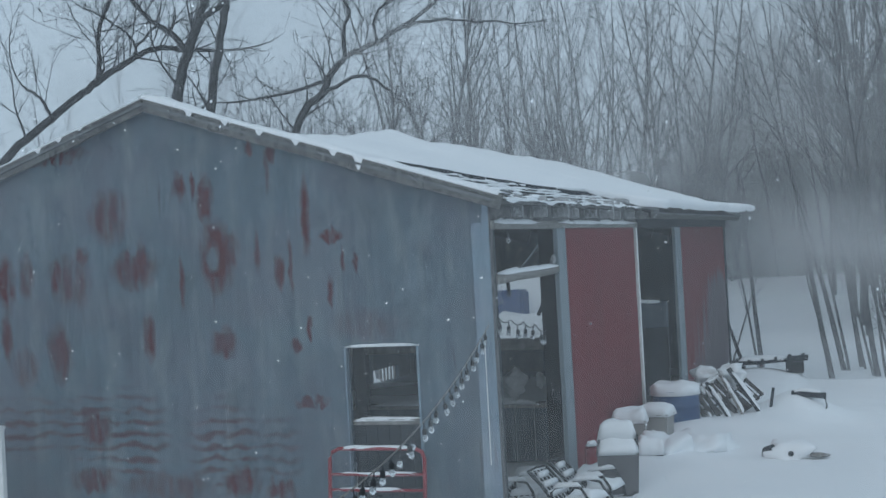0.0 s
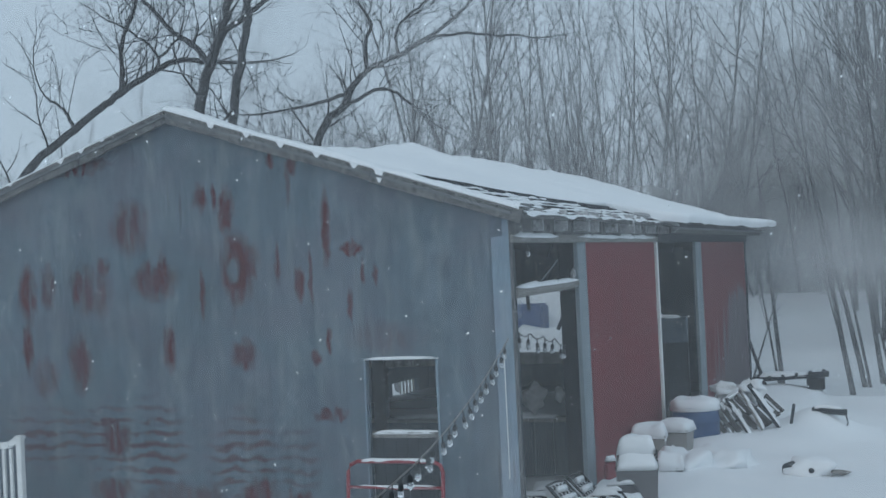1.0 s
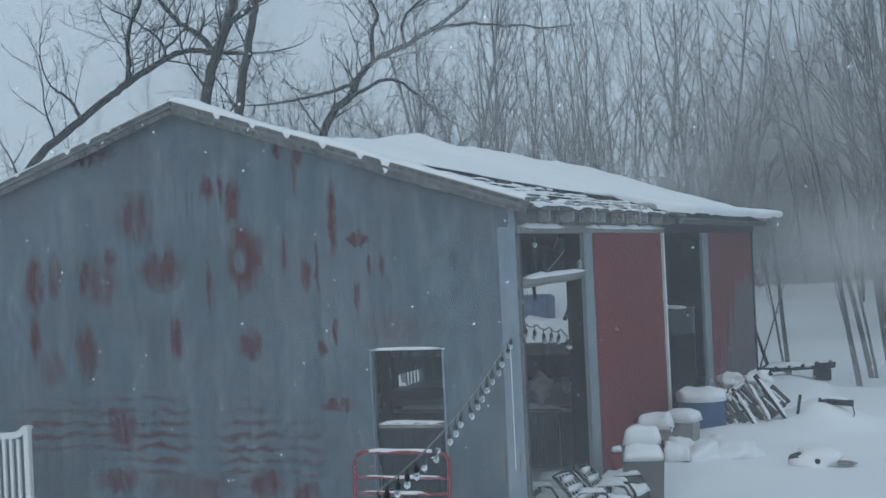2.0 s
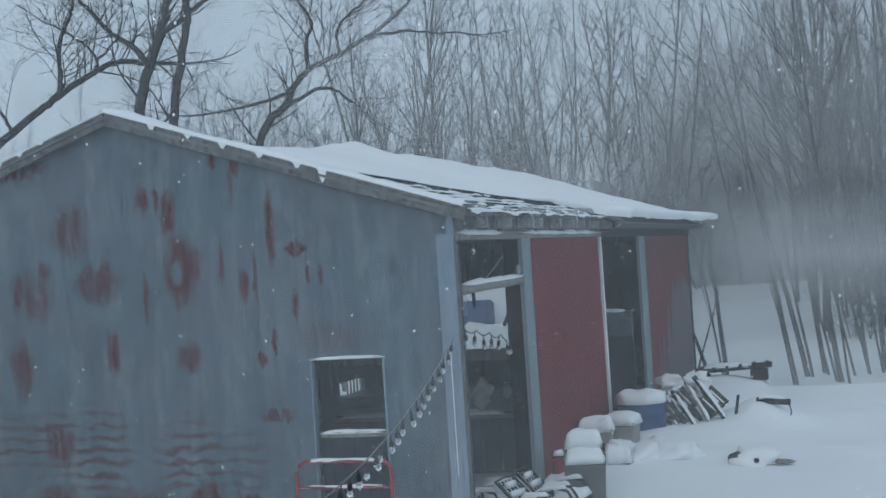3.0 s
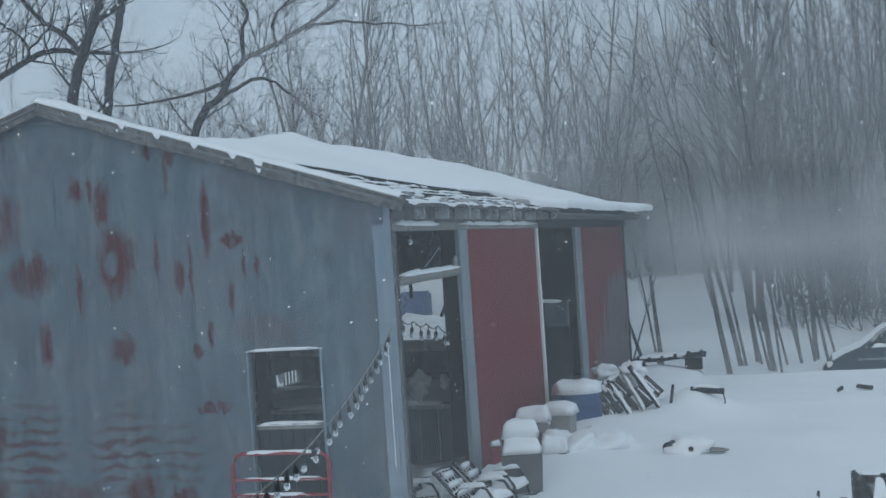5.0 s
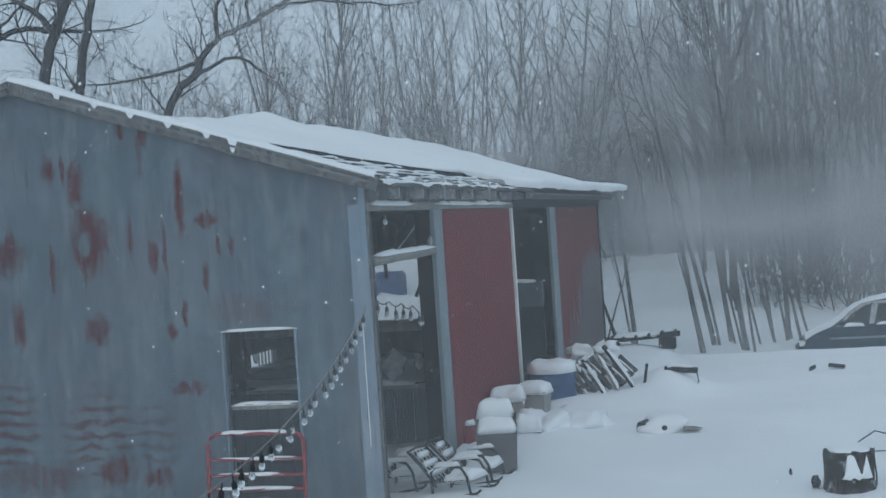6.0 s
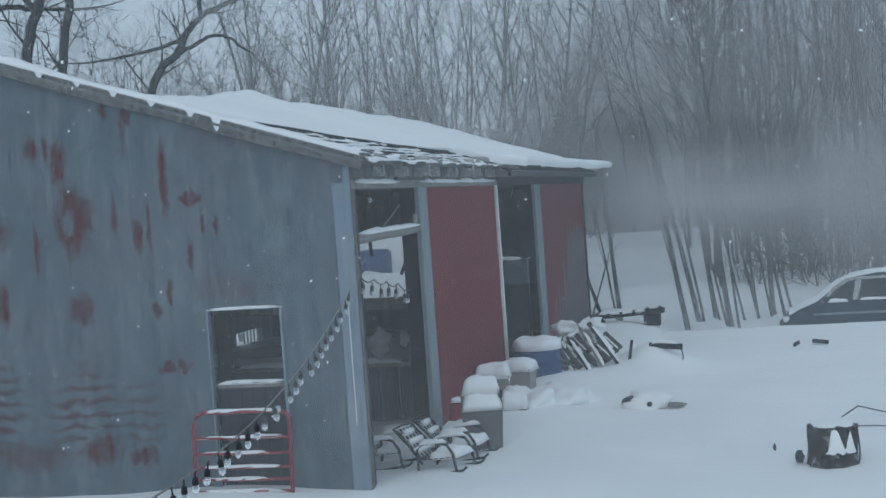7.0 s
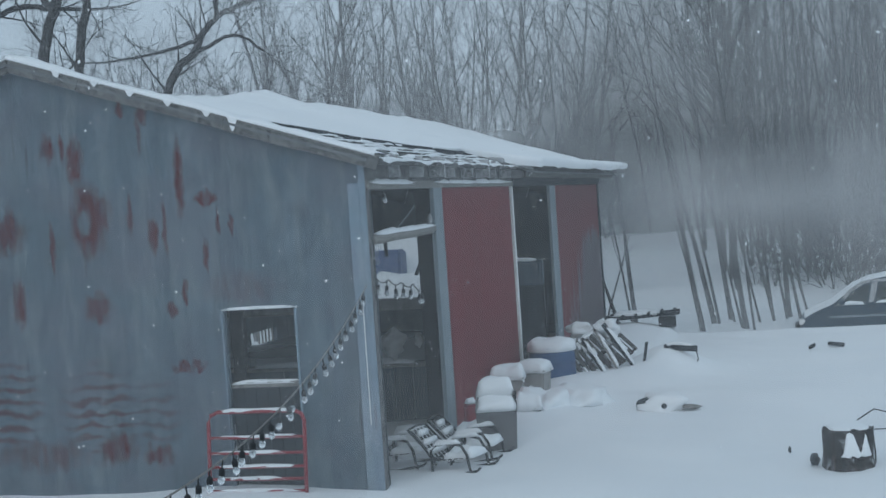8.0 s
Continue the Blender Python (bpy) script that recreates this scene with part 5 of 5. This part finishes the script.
# stump with ragged bark, snow plastered on its face
def stump_bark():
    m, n, l, b = mat_nodes("stump_bark", 0.95)
    f = tex_noise(n, l, coords(n, l, (15, 15, 3.0)), 1.0, 7, 0.72)
    rime = tex_noise(n, l, coords(n, l, (9, 9, 7), (2, 5, 1)), 1.0, 6, 0.7)
    c = ramp(n, l, f, [(0.38, (0.008, 0.008, 0.010)), (0.54, (0.045, 0.038, 0.036)), (0.70, (0.20, 0.15, 0.125))])
    l.new(mix(n, l, ramp(n, l, rime, [(0.57, (0, 0, 0)), (0.66, (0.8, 0.8, 0.8))]), c, (0.55, 0.57, 0.59)), b.inputs["Base Color"])
    bump(n, l, b, f, 0.9, 0.03)
    return m


stump = thing("tree_stump", "cut tree stump with dark rough bark and snow plastered on it", "stump", at=(5.22, 1.08, 0.0))
bm = bmesh.new()
rows = []
for z in (-0.15, 0.0, 0.08, 0.2, 0.32, 0.44):
    ring = []
    for k in range(40):
        a = 2 * math.pi * k / 40
        r = 0.265 + 0.014 * math.sin(a * 9 + z * 3) + 0.02 * noise.noise(Vector((math.cos(a) * 3, math.sin(a) * 3, z * 2))) + (0.03 if z < 0.05 else 0)
        ring.append(bm.verts.new((r * math.cos(a), r * math.sin(a), z)))
    rows.append(ring)
for a, b in zip(rows, rows[1:]):
    for k in range(40):
        bm.faces.new((a[k], a[(k + 1) % 40], b[(k + 1) % 40], b[k]))
bm.faces.new(rows[-1])
STUMP_BARK = stump_bark()
part("trunk", bm, STUMP_BARK, stump)
# loose plates of bark standing off the trunk
for k in range(17):
    a0 = radians(-185 + 11.5 * k + 5 * math.sin(k * 7.3))
    w, z0, z1 = radians(4.5 + 2.5 * abs(math.sin(k * 3.1))), 0.02 + 0.05 * abs(math.sin(k * 1.7)), 0.44 + 0.03 * math.sin(k * 5.1)
    bm = bmesh.new()
    cols = []
    for a in (a0 - w, a0, a0 + w):
        cols.append([bm.verts.new((r * math.cos(a), r * math.sin(a), z)) for z, r in ((z0, 0.30), (z0 + 0.12, 0.292 + 0.012 * math.sin(k + a)), (z1 - 0.1, 0.285), (z1, 0.288))])
    for p, q in zip(cols, cols[1:]):
        for j in range(3):
            bm.faces.new((p[j], q[j], q[j + 1], p[j + 1]))
    bmesh.ops.solidify(bm, geom=bm.faces[:], thickness=0.025)
    part("bark_plate", bm, STUMP_BARK, stump)
bm = snow_cap(bmesh.new(), -0.26, 0.26, -0.26, 0.26, 0.435, 0.03, 4, 14, 0.3)
for v in bm.verts:
    r = math.hypot(v.co.x, v.co.y)
    if r > 0.255:
        v.co.x *= 0.255 / r
        v.co.y *= 0.255 / r
part("snow_cap", bm, SNOW, stump, smooth=True)


def plaster(a0, a1, z0, tops, seed):
    """Snow blown onto the round face of the stump; tops are heights along its upper rim."""
    bm = bmesh.new()
    g = []
    for i in range(25):
        u = i / 24
        a = radians(a0 + (a1 - a0) * u)
        k = min(int(u * (len(tops) - 1)), len(tops) - 2)
        f = u * (len(tops) - 1) - k
        top = tops[k] * (1 - f) + tops[k + 1] * f + 0.02 * noise.noise(Vector((u * 9, seed, 1)))
        base = z0 + 0.02 * noise.noise(Vector((u * 7, seed, 5)))
        col = []
        for j in range(7):
            w = j / 6
            r = 0.298 + 0.03 * math.sin(math.pi * min(max(w, 0.04), 0.96)) * math.sin(math.pi * min(max(u, 0.06), 0.94)) ** 0.5
            col.append(bm.verts.new((r * math.cos(a), r * math.sin(a), base + max(0.004, top - base) * w)))
        g.append(col)
    for a, b in zip(g, g[1:]):
        for j in range(6):
            bm.faces.new((a[j], b[j], b[j + 1], a[j + 1]))
    return bm


part("snow_patch", plaster(-109, -38, 0.15, (0.15, 0.20, 0.42, 0.43, 0.41, 0.30, 0.19, 0.30, 0.42, 0.28, 0.15), 2), SNOW, stump, smooth=True)
tagged(part("bark_chunk", lump(4.84, 1.15, 0.07, 0.05, 0.06, 0.07, 4, 0.6, 2), WOOD_DARK_SHADED), "dark chunk of bark beside the stump", "bark")
tagged(part("stub", lump(4.56, 1.95, 0.03, 0.02, 0.02, 0.045, 6, 0.3, 2), WOOD_DARK_SHADED), "small dark stub poking out of the snow", "stub")
twig = thing("fallen_branch", "thin bare branch lying on the snow behind the stump", "branch")
part("stem", tube(bmesh.new(), [(5.45, 4.0, 0.02), (5.68, 4.2, 0.13), (5.95, 4.3, 0.04), (6.4, 4.2, -0.04)], 0.010, 6), BARK, twig)
part("side_twig", tube(bmesh.new(), [(5.45, 3.2, 0.03), (5.8, 3.2, 0.035), (6.3, 3.1, 0.02)], 0.008, 6), BARK, twig)
for a, b in (((4.96, 12.5, 0.0), (5.06, 12.3, 0.08)), ((5.33, 12.7, 0.05), (5.62, 12.6, 0.02))):
    board("stick", "short dark stick lying in the snow", a, b, 0.10 if a[0] > 5.2 else 0.04, 0.07, WOOD_DARK_SHADED, False)

# ---- minivan parked behind the crest ----
def car_paint():
    m, n, l, b = mat_nodes("van_paint", 0.35, 0.2, 0.5)
    f = tex_noise(n, l, coords(n, l), 2.0, 5)
    l.new(ramp(n, l, f, [(0.3, (0.016, 0.038, 0.060)), (0.7, (0.038, 0.070, 0.098))]), b.inputs["Base Color"])
    return m


VAN_PAINT = car_paint()
VAN_GLASS, _n, _l, _b = mat_nodes("van_glass", 0.35, 0, 0.3)
_f = tex_noise(_n, _l, coords(_n, _l), 3.0, 4)
_l.new(ramp(_n, _l, _f, [(0.3, (0.012, 0.022, 0.026)), (0.7, (0.04, 0.055, 0.06))]), _b.inputs["Base Color"])
van = thing("minivan", "dark blue-green minivan parked in deep snow, roof and bonnet white", "car", at=(4.80, 19.9, -0.97))
profile = [(0.05, 0.25), (0.0, 0.42), (0.06, 0.66), (0.16, 0.82), (0.45, 0.98), (0.86, 1.14), (1.38, 1.52), (1.80, 1.70), (2.30, 1.78), (3.4, 1.79), (4.35, 1.72), (4.62, 1.15), (4.70, 0.55), (4.66, 0.28)]
bm = bmesh.new()
sides = []
for y in (-0.02, 0.10, 1.70, 1.82):
    inset = 0.06 if y in (-0.02, 1.82) else 0.0
    row = []
    for x, z in profile:
        t = max(0, z - 1.05)
        yy = y + (0.22 * t if y < 0.5 else -0.22 * t)
        row.append(bm.verts.new((x + inset * (1 if x < 2 else -1) * (x < 0.5 or x > 4.3), yy, z - inset * (z > 1.2))))
    sides.append(row)
for a, b in zip(sides, sides[1:]):
    for k in range(len(profile)):
        k2 = (k + 1) % len(profile)
        bm.faces.new((a[k], a[k2], b[k2], b[k]))
bm.faces.new(sides[0])
bm.faces.new(sides[-1][::-1])
part("body", bm, VAN_PAINT, van)


def side_glass(pts):
    bm = bmesh.new()
    f = [bm.verts.new((x, -0.030 + 0.22 * max(0, z - 1.05) - 0.004, z)) for x, z in pts]
    bk = [bm.verts.new((x, 0.01 + 0.22 * max(0, z - 1.05), z)) for x, z in pts]
    bm.faces.new(f)
    for k in range(len(pts)):
        k2 = (k + 1) % len(pts)
        bm.faces.new((f[k], f[k2], bk[k2], bk[k]))
    return bm


part("side_window", side_glass([(1.06, 1.14), (1.66, 1.16), (1.76, 1.58), (1.60, 1.555), (1.30, 1.37)]), VAN_GLASS, van)
part("side_window", side_glass([(1.86, 1.17), (2.66, 1.19), (2.66, 1.63), (1.98, 1.62)]), VAN_GLASS, van)
part("side_window", side_glass([(2.78, 1.19), (3.6, 1.2), (3.6, 1.63), (2.78, 1.63)]), VAN_GLASS, van)
part("side_window", side_glass([(3.72, 1.2), (4.3, 1.2), (4.15, 1.55), (3.72, 1.57)]), VAN_GLASS, van)
# rime on the pillars and along the roof's gutter
for pts in ([(0.92, 1.10), (1.02, 1.10), (1.30, 1.41), (1.62, 1.60), (1.78, 1.63), (1.76, 1.70), (1.55, 1.66), (1.25, 1.47)], [(1.70, 1.15), (1.83, 1.16), (1.95, 1.63), (1.80, 1.62)], [(1.80, 1.64), (4.2, 1.65), (4.2, 1.70), (1.78, 1.70)]):
    bm = bmesh.new()
    front = [bm.verts.new((x, -0.026 + 0.22 * max(0, z - 1.05) - 0.012, z)) for x, z in pts]
    rear = [bm.verts.new((x, 0.02 + 0.22 * max(0, z - 1.05), z)) for x, z in pts]
    bm.faces.new(front)
    for k in range(len(pts)):
        k2 = (k + 1) % len(pts)
        bm.faces.new((front[k], front[k2], rear[k2], rear[k]))
    part("pillar_rime", bm, FROSTED, van, "grey rime frozen on the pillar")
part("side_strip", box(0.75, 4.5, -0.045, 0.0, 0.80, 0.85, None, 0.008), TRIM, van, "pale side moulding")
part("bumper", box(-0.08, 0.40, -0.03, 1.82, 0.30, 0.58, None, 0.05), BLACK_METAL, van)
part("headlight", box(0.02, 0.22, 0.0, 0.35, 0.66, 0.78, None, 0.02), WHITE_PAINT, van)
part("mirror", box(0.98, 1.14, -0.20, -0.02, 1.12, 1.26, None, 0.03), VAN_PAINT, van)
part("door_handle", box(1.70, 1.86, -0.045, -0.01, 1.02, 1.06, None, 0.01), BLACK_METAL, van)
part("window_snow", snow_cap(bmesh.new(), 1.08, 1.60, -0.07, 0.01, 1.125, 0.06, 3, 10, 0.4), SNOW, van, smooth=True)
part("window_snow", snow_cap(bmesh.new(), 1.86, 2.6, -0.06, 0.01, 1.15, 0.035, 5, 10, 0.4), SNOW, van, smooth=True)
for x in (0.95, 3.75):
    w = part("wheel", tube(bmesh.new(), [(x, 0.0, 0.32), (x, 0.22, 0.32)], 0.32, 20), BLACK_METAL, van)
    part("hub", tube(bmesh.new(), [(x, -0.015, 0.32), (x, 0.02, 0.32)], 0.19, 16), TRIM, w)
bm = bmesh.new()
top = [p for p in profile if p[1] > 0.75 and p[0] < 4.4]
rows = []
for x, z in top:
    t = max(0, z - 1.05)
    rows.append([bm.verts.new((x, y, z + h)) for y, h in ((0.06 + 0.22 * t, -0.005), (0.12 + 0.22 * t, 0.015), (0.5, 0.03), (0.9, 0.035), (1.3, 0.03), (1.72 - 0.22 * t, 0.015), (1.77 - 0.22 * t, -0.01))])
for a, b in zip(rows, rows[1:]):
    for j in range(6):
        bm.faces.new((a[j], a[j + 1], b[j + 1], b[j]))
part("roof_snow", bm, SNOW, van, smooth=True)

# ---- white railing panel standing by the gable ----
railing = thing("railing_panel", "white painted railing panel with upright bars standing in the snow", "railing", at=(-6.13, -1.0, -0.25))
part("post", box(-0.04, 0.04, -0.04, 0.04, -0.3, 1.66, None, 0.008), WHITE_PAINT, railing)
part("post_cap", box(-0.055, 0.055, -0.055, 0.055, 1.64, 1.69, None, 0.012), WHITE_PAINT, railing)
part("post", box(-1.64, -1.56, -0.04, 0.04, -0.3, 1.66, None, 0.008), WHITE_PAINT, railing)
bm = beam(bmesh.new(), (-1.58, 0, 1.50), (-0.15, 0, 1.57), 0.05, 0.08, 0.006)
beam(bm, (-0.16, 0, 1.57), (-0.03, 0, 1.64), 0.05, 0.08, 0.006)
part("top_rail", bm, WHITE_PAINT, railing)
part("bottom_rail", beam(bmesh.new(), (-1.58, 0, 0.2), (-0.03, 0, 0.2), 0.05, 0.08, 0.006), WHITE_PAINT, railing)
for k in range(13):
    x = -0.14 - 0.108 * k
    part("baluster", box(x - 0.022, x + 0.022, -0.018, 0.018, 0.2, 1.52, None, 0.004), WHITE_PAINT, railing)

# ---- inside and behind the barn ----
tagged(part("snow_bank", lump(-8.6, 32.0, -0.6, 5.2, 4.6, 3.2, 14, 0.12, 4), SNOW, smooth=True), "high snow bank in the field behind the barn", "snow bank")
tarp = thing("tarp_bundle", "blue tarp over a stack behind the barn, snow around", "tarp", at=(-8.0, 27.6, 0.1))
part("cover", box(-0.50, 0.50, -0.3, 0.5, -0.6, 1.80, None, 0.08), BLUE_TARP, tarp)
tagged(part("snow_heap", lump(-7.0, 27.0, -0.2, 2.0, 0.5, 1.35, 31, 0.3, 3), SNOW, smooth=True), "snow drifted over the foot of the blue tarp", "snow heap")
for a, b in (((-5.75, 19.85, 2.5), (-5.72, 19.85, 1.98)), ((-4.45, 19.85, 2.5), (-4.95, 19.85, 1.45))):
    part("brace_board", beam(bmesh.new(), a, b, 0.05, 0.09), WOOD_DARK_SHADED, barn)
SACKCLOTH = plain("sackcloth", (0.45, 0.46, 0.46), (0.68, 0.69, 0.69), 0.9, 0, 9.0, (1, 1, 1), 50, 0.4)
sack = thing("feed_sack", "pale crumpled feed sack hung from the stall rail", "sack", "sacks in the barn")
part("cloth", lump(-1.25, 4.92, 1.22, 0.19, 0.06, 0.22, 2, 0.6, 3), SACKCLOTH, sack, smooth=True)
sack = thing("feed_sack", "small pale sack hung from the stall rail", "sack", "sacks in the barn")
part("cloth", lump(-0.83, 4.86, 1.26, 0.06, 0.05, 0.10, 5, 0.6, 3), SACKCLOTH, sack, smooth=True)

# ---- blown snow and haze, as see-through sheets ----
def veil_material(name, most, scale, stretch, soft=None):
    """Snow haze put on a sheet: noisy white mixed with transparency."""
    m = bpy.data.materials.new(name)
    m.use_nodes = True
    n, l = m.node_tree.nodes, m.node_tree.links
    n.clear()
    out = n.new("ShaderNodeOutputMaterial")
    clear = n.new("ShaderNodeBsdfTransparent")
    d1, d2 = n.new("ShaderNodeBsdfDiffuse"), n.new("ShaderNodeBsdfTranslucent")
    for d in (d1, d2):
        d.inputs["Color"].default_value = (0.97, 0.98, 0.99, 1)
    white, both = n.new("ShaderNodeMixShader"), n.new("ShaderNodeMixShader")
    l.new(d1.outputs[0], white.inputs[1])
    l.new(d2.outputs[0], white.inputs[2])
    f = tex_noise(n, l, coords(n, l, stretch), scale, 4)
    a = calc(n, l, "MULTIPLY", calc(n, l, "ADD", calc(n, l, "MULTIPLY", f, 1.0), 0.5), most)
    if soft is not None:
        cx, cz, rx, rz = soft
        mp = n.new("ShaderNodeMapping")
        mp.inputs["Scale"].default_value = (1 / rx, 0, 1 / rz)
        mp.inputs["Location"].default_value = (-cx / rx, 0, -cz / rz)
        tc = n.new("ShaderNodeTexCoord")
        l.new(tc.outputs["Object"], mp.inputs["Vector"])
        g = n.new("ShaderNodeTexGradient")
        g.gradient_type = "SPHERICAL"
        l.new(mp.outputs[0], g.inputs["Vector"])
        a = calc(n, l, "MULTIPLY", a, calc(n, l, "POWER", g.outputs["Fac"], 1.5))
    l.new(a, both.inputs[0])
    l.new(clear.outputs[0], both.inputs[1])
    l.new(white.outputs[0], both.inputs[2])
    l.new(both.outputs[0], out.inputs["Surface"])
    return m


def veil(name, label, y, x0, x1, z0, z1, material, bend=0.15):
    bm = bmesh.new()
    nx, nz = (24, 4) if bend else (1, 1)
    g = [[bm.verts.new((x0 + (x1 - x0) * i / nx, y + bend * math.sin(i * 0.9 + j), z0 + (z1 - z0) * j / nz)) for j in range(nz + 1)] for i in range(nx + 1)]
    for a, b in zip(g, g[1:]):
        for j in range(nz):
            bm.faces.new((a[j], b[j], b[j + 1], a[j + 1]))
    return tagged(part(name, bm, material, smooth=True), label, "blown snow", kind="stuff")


# Pale sheets lift dark tones and fade distance, in place of snow-filled air.
veil("snow_haze_sheet", "semi-transparent sheet across the yard standing in for snow haze", -4.0, -14, 16, -0.3, 9, veil_material("veil_near", 0.115, 0.35, (1, 1, 2)))
veil("snow_haze_sheet", "semi-transparent sheet behind the barn standing in for snow haze", 21.25, -40, 30, -1, 24, veil_material("veil_mid", 0.215, 0.12, (1, 1, 2)))
veil("snow_haze_sheet", "semi-transparent sheet deep in the wood standing in for dense haze", 46, -80, 60, -1, 44, veil_material("veil_far", 0.34, 0.06, (1, 1, 2)))
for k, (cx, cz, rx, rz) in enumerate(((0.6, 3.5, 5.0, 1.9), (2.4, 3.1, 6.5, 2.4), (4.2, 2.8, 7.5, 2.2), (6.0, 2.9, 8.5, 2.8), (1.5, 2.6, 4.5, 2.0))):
    veil("snow_haze_sheet", "soft-edged sheet standing in for the snow plume off the barn's roof end", 20.82 + 0.07 * k, cx - rx, cx + rx, cz - rz, cz + rz, veil_material("veil_plume", 0.215, 0.9, (0.45, 1, 1.7), (cx, cz, rx, rz)), 0.0)
veil("snow_haze_sheet", "soft-edged sheet standing in for the snow plume along the barn's ridge", 20.75, -7.2, 2.0, 3.5, 6.3, veil_material("veil_ridge", 0.34, 0.35, (0.5, 1, 3.0), (-2.6, 4.9, 4.4, 1.4)), 0.0)

# flakes in the air
verts, faces = [], []
frng = random.Random(11)
for k in range(5200):
    c = Vector((frng.uniform(-9, 9), frng.uniform(-9, 16), frng.uniform(0.3, 7.5)))
    s = frng.choice((0.0035, 0.004, 0.005, 0.006, 0.008))
    ax = [Vector((frng.gauss(0, 1), frng.gauss(0, 1), frng.gauss(0, 1))).normalized() for _ in range(2)]
    u = ax[0]
    v = u.cross(ax[1]).normalized()
    w = u.cross(v)
    b = len(verts)
    for q in (u * s * 1.5, -u * s * 1.5, v * s, -v * s, w * s * 0.7, -w * s * 0.7):
        verts.append(tuple(c + q))
    for f in ((0, 2, 4), (2, 1, 4), (1, 3, 4), (3, 0, 4), (2, 0, 5), (1, 2, 5), (3, 1, 5), (0, 3, 5)):
        faces.append(tuple(b + i for i in f))
me = bpy.data.meshes.new("snowflakes")
me.from_pydata(verts, [], faces)
tagged(mesh_part("snowflakes", me, SNOW), "white snowflakes scattered through the air", "snowflakes", kind="stuff")
